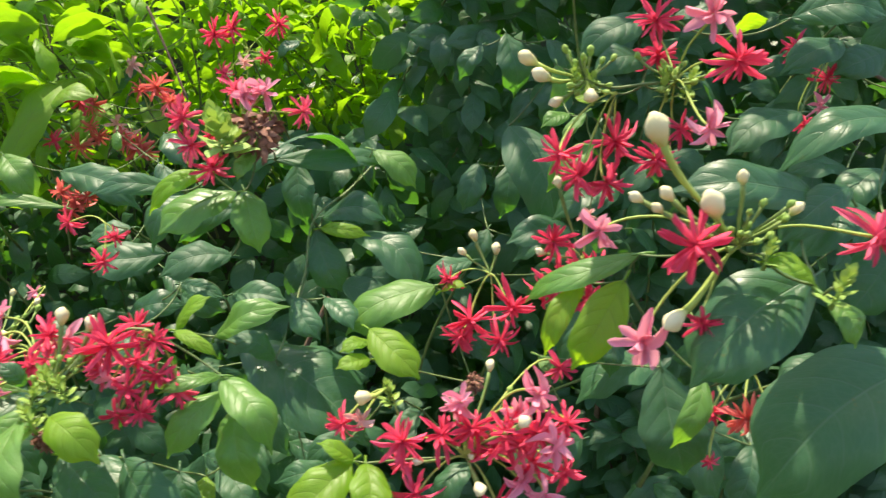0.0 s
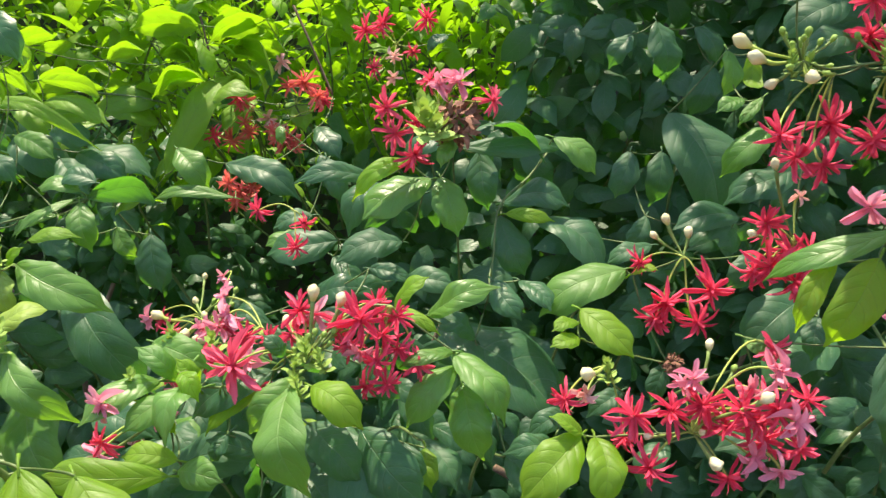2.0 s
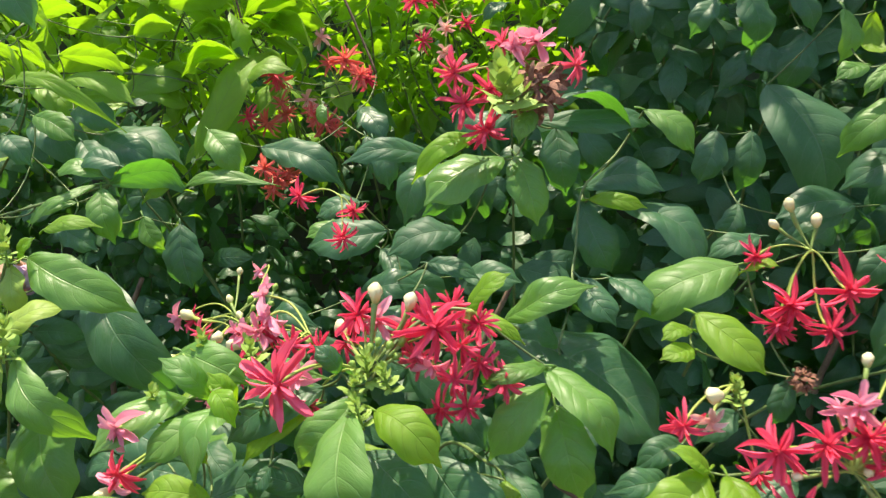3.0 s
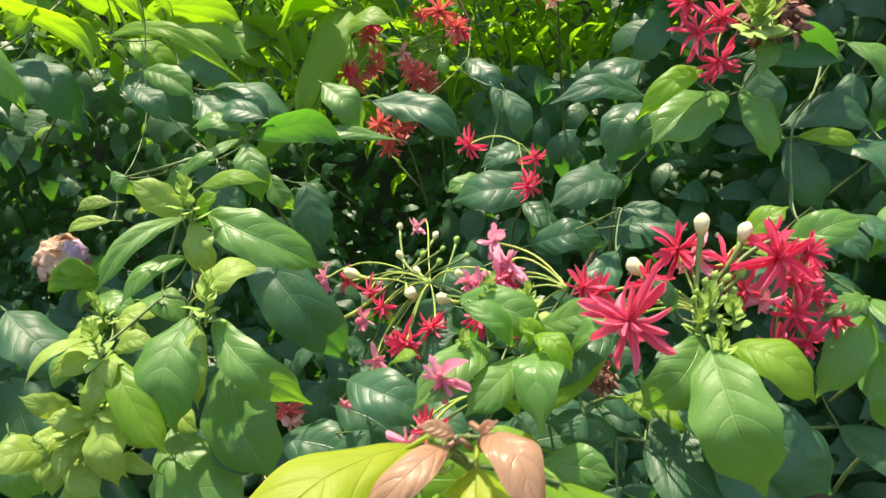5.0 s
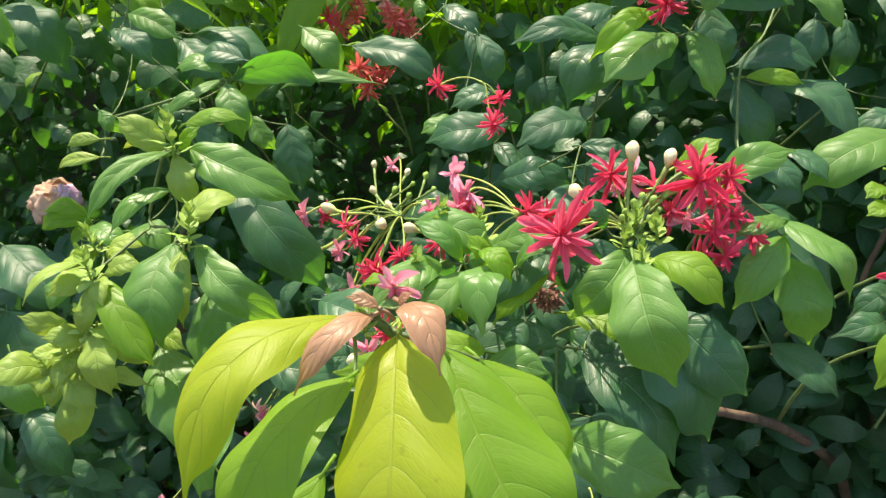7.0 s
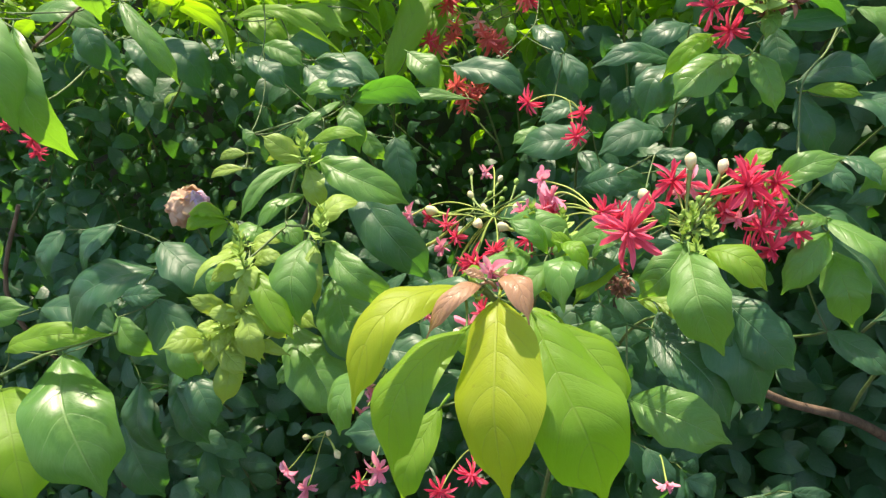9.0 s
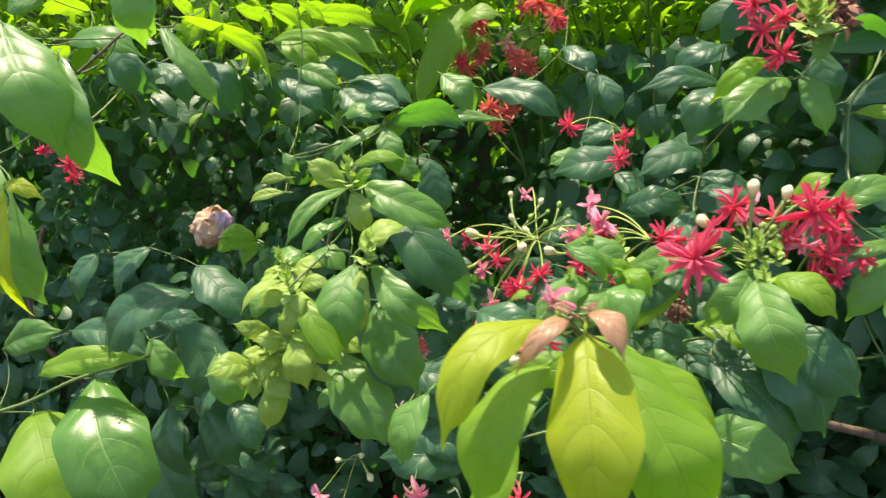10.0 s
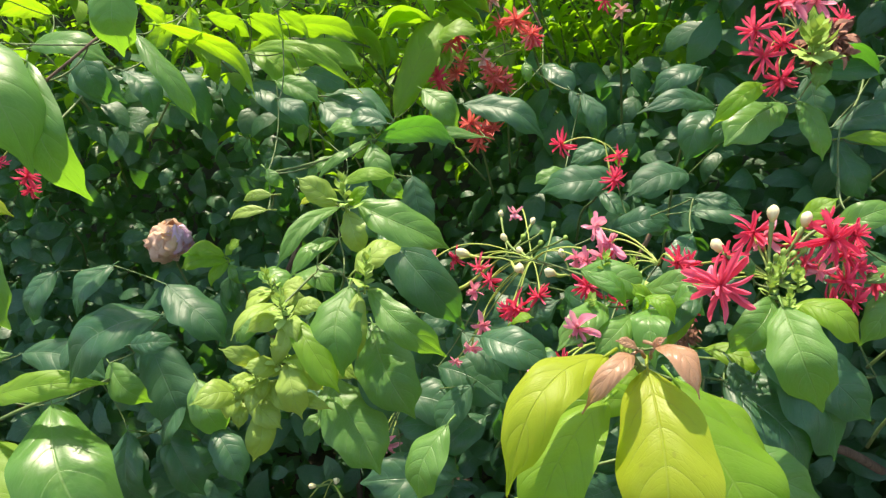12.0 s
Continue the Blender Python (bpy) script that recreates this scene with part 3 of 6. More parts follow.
leaf(s, (-0.435, 0.470, 1.106), (-0.446, 0.460, 1.132), 0.013, YOUNG)
leaf(s, (-0.440, 0.420, 1.055), (-0.530, 0.400, 1.063), 0.027, YOUNG, -20, .2)
leaf(s, (-0.437, 0.430, 1.063), (-0.477, 0.420, 1.073), 0.017, YOUNG)
leaf(s, (-0.438, 0.430, 1.054), (-0.399, 0.410, 1.058), 0.025, FRESH)
leaf(s, (-0.409, 0.460, 1.071), (-0.423, 0.450, 1.053), 0.022, MATURE)
leaf(s, (-0.387, 0.470, 1.049), (-0.427, 0.460, 1.066), 0.018, MATURE)
leaf(s, (-0.308, 0.490, 1.065), (-0.257, 0.455, 1.017), 0.047, MATURE, 0, .08)
leaf(s, (-0.350, 0.480, 1.073), (-0.302, 0.450, 1.045), 0.038, MATURE, 0, .08)
leaf(s, (-0.375, 0.520, 1.054), (-0.310, 0.500, 1.046), 0.021, YOUNG)
leaf(s, (-0.485, 0.500, 1.010), (-0.400, 0.470, 1.058), 0.033, MATURE)
leaf(s, (-0.270, 0.600, 1.005), (-0.232, 0.560, 0.980), 0.050, MATURE, 0, .1)
leaf(s, (-0.575, 0.560, 1.052), (-0.508, 0.530, 1.040), 0.032, MATURE)
finish(s)

s = shoot("leafy_sprig", "slender sprig with yellow-green tip leaves over dark foliage", "leafy sprig", "leafy sprigs", .2, -.3)
leaf(s, (-0.288, 0.560, 1.149), (-0.261, 0.552, 1.182), 0.018, YOUNG, 0, .06)
leaf(s, (-0.285, 0.550, 1.151), (-0.245, 0.530, 1.140), 0.010, YOUNG, 0, .2)
leaf(s, (-0.261, 0.580, 1.137), (-0.206, 0.560, 1.177), 0.023, FRESH, 0, .12)
leaf(s, (-0.257, 0.645, 1.107), (-0.128, 0.595, 1.038), 0.090, MATURE, 0, .05)
leaf(s, (-0.201, 0.630, 1.160), (-0.174, 0.600, 1.131), 0.029, MATURE)
leaf(s, (-0.174, 0.650, 1.156), (-0.143, 0.620, 1.134), 0.027, MATURE)
leaf(s, (-0.218, 0.620, 1.103), (-0.254, 0.600, 1.130), 0.025, MATURE)
leaf(s, (-0.187, 0.600, 0.991), (-0.140, 0.560, 0.971), 0.047, MATURE)
finish(s)

s = shoot("flowering_shoot", "shoot with scarlet flowers round a brown withered flower head", "flowering shoot", "flowering shoots", .25, -.35)
o = knot(s, (-0.255, 0.680, 1.326))
flower(s, o, (-0.304, 0.653, 1.328), 0.041, ROSE)
flower(s, o, (-0.297, 0.650, 1.303), 0.041, ROSE)
flower(s, o, (-0.279, 0.650, 1.282), 0.041, RED)
flower(s, o, (-0.267, 0.700, 1.356), 0.034, ROSE)
flower(s, o, (-0.237, 0.690, 1.354), 0.044, PINK)
flower(s, o, (-0.256, 0.690, 1.350), 0.036, PINK)
flower(s, o, (-0.202, 0.710, 1.336), 0.037, ROSE)
flower(s, o, (-0.276, 0.660, 1.315), 0.032, RED)
withered(s, (-0.236, 0.655, 1.314), 0.030)
spike(s, (-0.262, 0.625, 1.314), 0.040, 1.4)
spike(s, (-0.251, 0.635, 1.310), 0.036, 1.4)
leaf(s, (-0.254, 0.670, 1.258), (-0.233, 0.641, 1.204), 0.045, FRESH, 0, .12)
leaf(s, (-0.265, 0.680, 1.256), (-0.332, 0.640, 1.224), 0.039, FRESH, 0, .1)
leaf(s, (-0.287, 0.670, 1.276), (-0.342, 0.640, 1.250), 0.019, YOUNG, 0, .2)
leaf(s, (-0.237, 0.650, 1.296), (-0.251, 0.630, 1.274), 0.022, FRESH)
leaf(s, (-0.231, 0.700, 1.295), (-0.141, 0.740, 1.288), 0.025, MATURE, -30, .3)
leaf(s, (-0.239, 0.730, 1.287), (-0.117, 0.770, 1.292), 0.026, MATURE, 0, .12)
leaf(s, (-0.217, 0.745, 1.281), (-0.209, 0.730, 1.218), 0.058, MATURE, 0, .05)
leaf(s, (-0.282, 0.760, 1.232), (-0.348, 0.740, 1.196), 0.028, MATURE)
leaf(s, (-0.318, 0.840, 1.163), (-0.394, 0.800, 1.155), 0.040, MATURE)
# The next two carry their shade in the darker mature colour.
leaf(s, (-0.326, 0.700, 1.255), (-0.399, 0.660, 1.265), 0.022, MATURE, 0, .1)
leaf(s, (-0.322, 0.720, 1.249), (-0.360, 0.680, 1.211), 0.030, MATURE)
leaf(s, (-0.265, 1.000, 1.293), (-0.339, 0.980, 1.273), 0.034, MATURE)
finish(s)

s = shoot("hanging_vine", "thin hanging vine stem with glossy dark leaves", "vine", "hanging vines", .2, -.35)
twig(s, [(-0.133, 0.800, 1.284), (-0.161, 0.750, 1.253), (-0.194, 0.710, 1.224), (-0.200, 0.690, 1.176), (-0.204, 0.660, 1.148), (-0.187, 0.620, 1.133)], 0.0013, GREENSTEM)
# A dark leaf in sun: the fresh colour stands for the light.
leaf(s, (-0.135, 0.750, 1.296), (-0.085, 0.740, 1.261), 0.044, FRESH, 0, .14, (-0.1, -0.6, 1.3))
leaf(s, (-0.194, 0.720, 1.212), (-0.165, 0.700, 1.151), 0.040, MATURE, 0, .1)
leaf(s, (-0.190, 0.740, 1.224), (-0.119, 0.720, 1.226), 0.030, MATURE, 0, .18)
leaf(s, (-0.188, 0.715, 1.215), (-0.138, 0.700, 1.214), 0.015, YOUNG, 0, .2)
leaf(s, (-0.155, 0.730, 1.207), (-0.079, 0.690, 1.158), 0.040, MATURE, 0, .14)
leaf(s, (-0.025, 0.740, 1.177), (-0.077, 0.720, 1.164), 0.020, MATURE)
leaf(s, (-0.007, 1.000, 1.270), (-0.031, 0.980, 1.206), 0.049, MATURE)
leaf(s, (0.043, 1.020, 1.268), (0.035, 1.000, 1.192), 0.070, MATURE)
leaf(s, (0.003, 0.920, 1.186), (-0.022, 0.900, 1.145), 0.034, MATURE)
leaf(s, (0.107, 0.860, 1.193), (0.022, 0.840, 1.182), 0.035, MATURE)
leaf(s, (0.104, 0.880, 1.175), (0.036, 0.860, 1.166), 0.029, MATURE)
finish(s)

s = shoot("flowering_shoot", "drooping shoot with crimson double flowers and small green buds", "flowering shoot", "flowering shoots", .25, -.3)
o = knot(s, (-0.013, 0.650, 1.180))
flower(s, o, (-0.033, 0.630, 1.139), 0.049, RED)
flower(s, o, (0.005, 0.620, 1.154), 0.048, RED)
flower(s, o, (-0.005, 0.620, 1.122), 0.041, RED)
flower(s, o, (-0.042, 0.630, 1.123), 0.037, RED)
flower(s, o, (-0.052, 0.660, 1.173), 0.032, RED)
withered(s, (-0.031, 0.600, 1.087), 0.011)
bud(s, o, (-0.029, 0.660, 1.216), 0.0115, CREAM)
bud(s, o, (-0.007, 0.660, 1.203), 0.0115, CREAM)
bud(s, o, (-0.040, 0.660, 1.200), 0.0095, CREAM)
leaf(s, (-0.067, 0.660, 1.166), (-0.156, 0.634, 1.132), 0.039, FRESH, 0, .12)
leaf(s, (-0.123, 0.560, 1.150), (-0.079, 0.530, 1.121), 0.040, YOUNG, 0, .12)
leaf(s, (-0.123, 0.560, 1.123), (-0.148, 0.540, 1.124), 0.014, YOUNG)
leaf(s, (-0.123, 0.570, 1.135), (-0.146, 0.550, 1.136), 0.012, YOUNG)
leaf(s, (-0.031, 0.620, 1.081), (-0.048, 0.600, 1.049), 0.040, MATURE)
leaf(s, (0.142, 0.720, 1.129), (0.062, 0.680, 1.077), 0.069, MATURE)
leaf(s, (0.179, 0.740, 1.073), (0.086, 0.700, 1.048), 0.065, MATURE)
leaf(s, (0.081, 0.720, 1.172), (0.048, 0.700, 1.140), 0.036, MATURE)
leaf(s, (-0.060, 0.660, 1.161), (-0.037, 0.650, 1.168), 0.016, YOUNG)
leaf(s, (0.106, 0.620, 1.129), (0.095, 0.600, 1.095), 0.028, MATURE)
finish(s)

s = shoot("flowering_shoot", "low shoot crowded with crimson and pink flowers and yellow-green leaves", "flowering shoot", "flowering shoots", .25, -.3)
o = knot(s, (-0.043, 0.480, 1.072))
flower(s, o, (-0.047, 0.470, 1.120), 0.034, PINK)
flower(s, o, (0.007, 0.450, 1.134), 0.041, PINK)
flower(s, o, (-0.091, 0.470, 1.089), 0.045, RED)
flower(s, o, (-0.038, 0.475, 1.097), 0.041, RED)
flower(s, o, (-0.014, 0.460, 1.100), 0.043, RED)
flower(s, o, (0.007, 0.450, 1.105), 0.042, RED)
flower(s, o, (0.017, 0.440, 1.100), 0.037, PINK)
flower(s, o, (-0.079, 0.460, 1.052), 0.041, RED)
flower(s, o, (-0.021, 0.460, 1.046), 0.036, RED)
flower(s, o, (0.014, 0.450, 1.057), 0.035, PINK)
flower(s, o, (0.029, 0.460, 1.071), 0.035, RED)
flower(s, o, (0.007, 0.470, 1.072), 0.036, RED)
flower(s, o, (0.040, 0.550, 1.119), 0.032, RED)
flower(s, o, (-0.061, 0.475, 1.091), 0.037, RED)
flower(s, o, (-0.023, 0.470, 1.083), 0.038, RED)
flower(s, o, (-0.004, 0.455, 1.093), 0.037, ROSE)
flower(s, o, (-0.002, 0.465, 1.060), 0.038, PINK)
flower(s, o, (-0.005, 0.470, 1.113), 0.033, PINK)
flower(s, o, (0.028, 0.450, 1.113), 0.034, RED)
flower(s, o, (-0.052, 0.485, 1.110), 0.024, PINK)
bud(s, o, (-0.004, 0.440, 1.117), 0.0124, CREAM)
bud(s, o, (-0.034, 0.450, 1.062), 0.0130, CREAM)
bud(s, o, (-0.079, 0.470, 1.073), 0.0080, CREAM)
bud(s, o, (-0.039, 0.470, 1.077), 0.0071, CREAM)
bud(s, o, (-0.022, 0.520, 1.131), 0.0094, CREAM)
bud(s, o, (-0.008, 0.500, 1.118), 0.0066, BUDGREEN)
o = knot(s, (-0.104, 0.520, 1.111))
flower(s, o, (-0.124, 0.500, 1.094), 0.026, BLUSH)
flower(s, o, (-0.140, 0.505, 1.088), 0.031, RED)
flower(s, o, (-0.092, 0.500, 1.058), 0.026, RED)
bud(s, o, (-0.122, 0.500, 1.112), 0.0152, CREAM)
spike(s, (-0.103, 0.520, 1.107), 0.024)
leaf(s, (-0.130, 0.480, 1.068), (-0.177, 0.440, 1.036), 0.041, YOUNG, 0, .14)
leaf(s, (-0.119, 0.475, 1.069), (-0.116, 0.430, 1.040), 0.043, YOUNG, 0, .14)
leaf(s, (-0.128, 0.480, 1.068), (-0.152, 0.470, 1.089), 0.013, YOUNG)
leaf(s, (-0.150, 0.500, 1.052), (-0.186, 0.480, 1.055), 0.018, MATURE, 0, .25)
leaf(s, (-0.137, 0.520, 1.068), (-0.168, 0.500, 1.061), 0.019, MATURE)
leaf(s, (0.068, 0.580, 1.041), (-0.001, 0.550, 1.027), 0.053, MATURE)
leaf(s, (-0.032, 0.600, 1.008), (-0.064, 0.570, 0.979), 0.037, MATURE)
leaf(s, (0.026, 0.580, 1.120), (0.045, 0.560, 1.108), 0.021, FRESH)
leaf(s, (0.110, 0.500, 1.137), (0.127, 0.470, 1.057), 0.066, MATURE, 0, .07)
leaf(s, (-0.078, 0.600, 1.060), (-0.110, 0.580, 1.046), 0.026, MATURE)
finish(s)

s = shoot("flowering_shoot", "shoot of cream buds and pink flowers above very broad leaves", "flowering shoot", "flowering shoots", .2, -.3)
o = knot(s, (0.104, 0.360, 1.256))
flower(s, o, (0.035, 0.400, 1.259), 0.037, PINK)
flower(s, o, (0.056, 0.370, 1.197), 0.041, PINK)
flower(s, o, (0.073, 0.340, 1.260), 0.046, RED)
flower(s, o, (0.086, 0.360, 1.211), 0.023, RED)
flower(s, o, (0.162, 0.330, 1.266), 0.038, ROSE)
bud(s, o, (0.052, 0.350, 1.320), 0.0180, CREAM)
bud(s, o, (0.084, 0.350, 1.280), 0.0177, CREAM)
bud(s, o, (0.069, 0.355, 1.215), 0.0146, CREAM)
bud(s, o, (0.099, 0.350, 1.295), 0.0082, CREAM)
bud(s, o, (0.129, 0.350, 1.278), 0.0086, CREAM)
bud(s, o, (0.045, 0.360, 1.283), 0.0088, CREAM)
bud(s, o, (0.062, 0.360, 1.285), 0.0100, CREAM)
bud(s, o, (0.057, 0.360, 1.277), 0.0078, CREAM)
bud(s, o, (0.121, 0.350, 1.274), 0.0055, BUDGREEN)
bud(s, o, (0.111, 0.350, 1.281), 0.0055, BUDGREEN)
bud(s, o, (0.100, 0.350, 1.264), 0.0055, BUDGREEN)
bud(s, o, (0.109, 0.350, 1.260), 0.0056, BUDGREEN)
bud(s, o, (0.094, 0.350, 1.256), 0.0049, BUDGREEN)
bud(s, o, (0.106, 0.355, 1.268), 0.0050, BUDGREEN)
bud(s, o, (0.121, 0.361, 1.262), 0.0051, BUDGREEN)
bud(s, o, (0.101, 0.343, 1.265), 0.0054, BUDGREEN)
bud(s, o, (0.089, 0.357, 1.267), 0.0050, BUDGREEN)
bud(s, o, (0.078, 0.339, 1.265), 0.0048, BUDGREEN)
bud(s, o, (0.100, 0.341, 1.277), 0.0048, BUDGREEN)
bud(s, o, (0.121, 0.345, 1.273), 0.0048, BUDGREEN)
bud(s, o, (0.096, 0.353, 1.266), 0.0050, BUDGREEN)
bud(s, o, (0.120, 0.338, 1.282), 0.0053, BUDGREEN)
bud(s, o, (0.081, 0.346, 1.268), 0.0049, BUDGREEN)
spike(s, (0.111, 0.345, 1.254), 0.018)
spike(s, (0.139, 0.325, 1.240), 0.023)
leaf(s, (0.151, 0.365, 1.238), (0.077, 0.345, 1.182), 0.055, MATURE, 0, .08)
leaf(s, (0.232, 0.380, 1.182), (0.127, 0.355, 1.112), 0.079, MATURE, 0, .06)
leaf(s, (0.059, 0.430, 1.221), (0.023, 0.410, 1.167), 0.029, YOUNG, 0, .1)
leaf(s, (0.035, 0.440, 1.218), (0.006, 0.420, 1.174), 0.016, YOUNG, 0, .15)
leaf(s, (0.068, 0.430, 1.239), (-0.010, 0.460, 1.206), 0.017, FRESH, 0, .14)
leaf(s, (0.120, 0.440, 1.150), (0.096, 0.420, 1.108), 0.018, FRESH)
leaf(s, (0.142, 0.335, 1.232), (0.154, 0.320, 1.211), 0.024, FRESH)
leaf(s, (0.143, 0.350, 1.236), (0.115, 0.340, 1.256), 0.015, YOUNG, 0, .2)
leaf(s, (0.173, 0.420, 1.281), (0.085, 0.400, 1.292), 0.031, MATURE, 0, .1)
# Mature colour darkens this fresh leaf as if in shade.
leaf(s, (0.273, 0.490, 1.328), (0.181, 0.470, 1.309), 0.028, MATURE, 0, .14)
leaf(s, (0.198, 0.420, 1.285), (0.146, 0.400, 1.254), 0.022, MATURE)
leaf(s, (0.236, 0.440, 1.261), (0.163, 0.420, 1.252), 0.033, MATURE)
leaf(s, (0.223, 0.460, 1.155), (0.178, 0.450, 1.150), 0.027, MATURE)
leaf(s, (0.250, 0.440, 1.246), (0.205, 0.420, 1.200), 0.047, MATURE)
finish(s)

s = shoot("flowering_shoot", "upper shoot with hanging clusters of deep red flowers and cream buds", "flowering shoot", "flowering shoots", .25, -.25)
o = knot(s, (0.131, 0.570, 1.359))
flower(s, o, (0.121, 0.580, 1.295), 0.044, RED)
flower(s, o, (0.135, 0.500, 1.322), 0.043, PINK)
flower(s, o, (0.161, 0.520, 1.372), 0.048, RED)
flower(s, o, (0.121, 0.600, 1.411), 0.044, RED)
flower(s, o, (0.133, 0.500, 1.402), 0.041, PINK)
flower(s, o, (0.131, 0.620, 1.384), 0.041, RED)
flower(s, o, (0.151, 0.610, 1.320), 0.035, RED)
bud(s, o, (0.102, 0.580, 1.380), 0.0071, BUDGREEN)
bud(s, o, (0.132, 0.570, 1.366), 0.0084, BUDGREEN)
bud(s, o, (0.116, 0.558, 1.352), 0.0082, BUDGREEN)
bud(s, o, (0.122, 0.557, 1.367), 0.0064, BUDGREEN)
bud(s, o, (0.125, 0.573, 1.369), 0.0056, BUDGREEN)
bud(s, o, (0.141, 0.555, 1.358), 0.0073, BUDGREEN)
bud(s, o, (0.157, 0.561, 1.365), 0.0083, BUDGREEN)
bud(s, o, (0.134, 0.559, 1.372), 0.0055, BUDGREEN)
bud(s, o, (0.166, 0.563, 1.367), 0.0083, BUDGREEN)
bud(s, o, (0.125, 0.553, 1.361), 0.0054, BUDGREEN)
bud(s, o, (0.156, 0.577, 1.362), 0.0057, BUDGREEN)
twig(s, [(0.131, 0.570, 1.359), (0.107, 0.575, 1.357), (0.079, 0.578, 1.354), (0.058, 0.580, 1.361)], 0.0014, GREENSTEM)
o = knot(s, (0.084, 0.577, 1.350))
flower(s, o, (0.034, 0.550, 1.300), 0.038, RED)
flower(s, o, (0.051, 0.560, 1.282), 0.039, RED)
flower(s, o, (0.087, 0.585, 1.310), 0.045, RED)
flower(s, o, (0.077, 0.570, 1.276), 0.045, RED)
o = knot(s, (0.060, 0.580, 1.360))
bud(s, o, (0.011, 0.586, 1.378), 0.0162, CREAM)
bud(s, o, (0.022, 0.580, 1.364), 0.0161, CREAM)
bud(s, o, (0.035, 0.580, 1.343), 0.0124, CREAM)
bud(s, o, (0.059, 0.560, 1.347), 0.0156, CREAM)
bud(s, o, (0.041, 0.580, 1.385), 0.0075, BUDGREEN)
bud(s, o, (0.062, 0.580, 1.384), 0.0085, BUDGREEN)
bud(s, o, (0.050, 0.580, 1.374), 0.0066, BUDGREEN)
bud(s, o, (0.072, 0.580, 1.376), 0.0066, BUDGREEN)
bud(s, o, (0.049, 0.580, 1.357), 0.0066, BUDGREEN)
bud(s, o, (0.069, 0.583, 1.358), 0.0057, BUDGREEN)
bud(s, o, (0.076, 0.569, 1.356), 0.0056, BUDGREEN)
bud(s, o, (0.080, 0.575, 1.378), 0.0065, BUDGREEN)
bud(s, o, (0.054, 0.569, 1.378), 0.0065, BUDGREEN)
bud(s, o, (0.058, 0.585, 1.376), 0.0085, BUDGREEN)
bud(s, o, (0.044, 0.566, 1.355), 0.0083, BUDGREEN)
bud(s, o, (0.045, 0.585, 1.382), 0.0066, BUDGREEN)
bud(s, o, (0.073, 0.567, 1.350), 0.0065, BUDGREEN)
bud(s, o, (0.052, 0.576, 1.350), 0.0066, BUDGREEN)
spike(s, (0.065, 0.580, 1.352), 0.026)
spike(s, (0.051, 0.580, 1.359), 0.024)
spike(s, (0.140, 0.570, 1.354), 0.028)
spike(s, (0.124, 0.570, 1.356), 0.028)
o = knot(s, (0.063, 0.580, 1.206))
flower(s, o, (0.034, 0.570, 1.225), 0.041, RED)
flower(s, o, (0.042, 0.575, 1.187), 0.047, RED)
flower(s, o, (0.061, 0.580, 1.197), 0.042, RED)
flower(s, o, (0.030, 0.580, 1.181), 0.038, RED)
flower(s, o, (0.065, 0.575, 1.173), 0.042, RED)
flower(s, o, (0.076, 0.580, 1.201), 0.036, RED)
flower(s, o, (0.064, 0.580, 1.247), 0.018, BLUSH)
bud(s, o, (0.024, 0.570, 1.216), 0.0099, CREAM)
bud(s, o, (0.035, 0.560, 1.276), 0.0104, CREAM)
leaf(s, (0.128, 0.660, 1.424), (0.065, 0.640, 1.399), 0.046, MATURE, 0, .08)
leaf(s, (0.127, 0.630, 1.381), (0.073, 0.610, 1.375), 0.027, MATURE)
leaf(s, (0.237, 0.600, 1.414), (0.299, 0.560, 1.416), 0.035, MATURE)
leaf(s, (0.138, 0.610, 1.416), (0.175, 0.590, 1.409), 0.026, MATURE)
leaf(s, (0.189, 0.600, 1.401), (0.208, 0.580, 1.412), 0.021, YOUNG)
leaf(s, (0.326, 0.680, 1.406), (0.263, 0.660, 1.383), 0.030, MATURE)
leaf(s, (0.382, 0.700, 1.398), (0.323, 0.680, 1.375), 0.038, MATURE)
leaf(s, (0.273, 0.640, 1.336), (0.199, 0.620, 1.305), 0.050, MATURE)
leaf(s, (0.182, 0.620, 1.335), (0.152, 0.600, 1.373), 0.023, MATURE)
leaf(s, (0.030, 0.930, 1.323), (0.090, 0.860, 1.203), 0.092, MATURE, 0, .05)
leaf(s, (0.116, 0.800, 1.303), (0.057, 0.790, 1.258), 0.031, FRESH, 0, .2)
leaf(s, (0.155, 0.820, 1.255), (0.070, 0.800, 1.228), 0.040, MATURE, 0, .1)
leaf(s, (0.080, 0.860, 1.396), (0.080, 0.840, 1.343), 0.031, FRESH)
leaf(s, (0.118, 0.880, 1.395), (0.115, 0.860, 1.343), 0.025, YOUNG)
leaf(s, (0.089, 0.820, 1.337), (0.055, 0.800, 1.326), 0.023, FRESH)
leaf(s, (0.105, 0.800, 1.338), (0.076, 0.790, 1.307), 0.013, FRESH)
leaf(s, (0.036, 1.060, 1.457), (0.060, 1.040, 1.374), 0.071, MATURE)
leaf(s, (0.000, 1.060, 1.440), (-0.036, 1.040, 1.400), 0.038, MATURE)
leaf(s, (0.102, 1.100, 1.453), (0.138, 1.080, 1.403), 0.053, MATURE)
leaf(s, (0.129, 1.100, 1.397), (0.095, 1.080, 1.325), 0.062, MATURE)
# Five unseen leaves above the view, added to shade the broad leaves below.
leaf(s, (0.205, 0.470, 1.480), (0.225, 0.390, 1.462), 0.048, MATURE, 0, .1)
leaf(s, (0.030, 0.500, 1.475), (0.000, 0.440, 1.460), 0.048, MATURE, 0, .1)
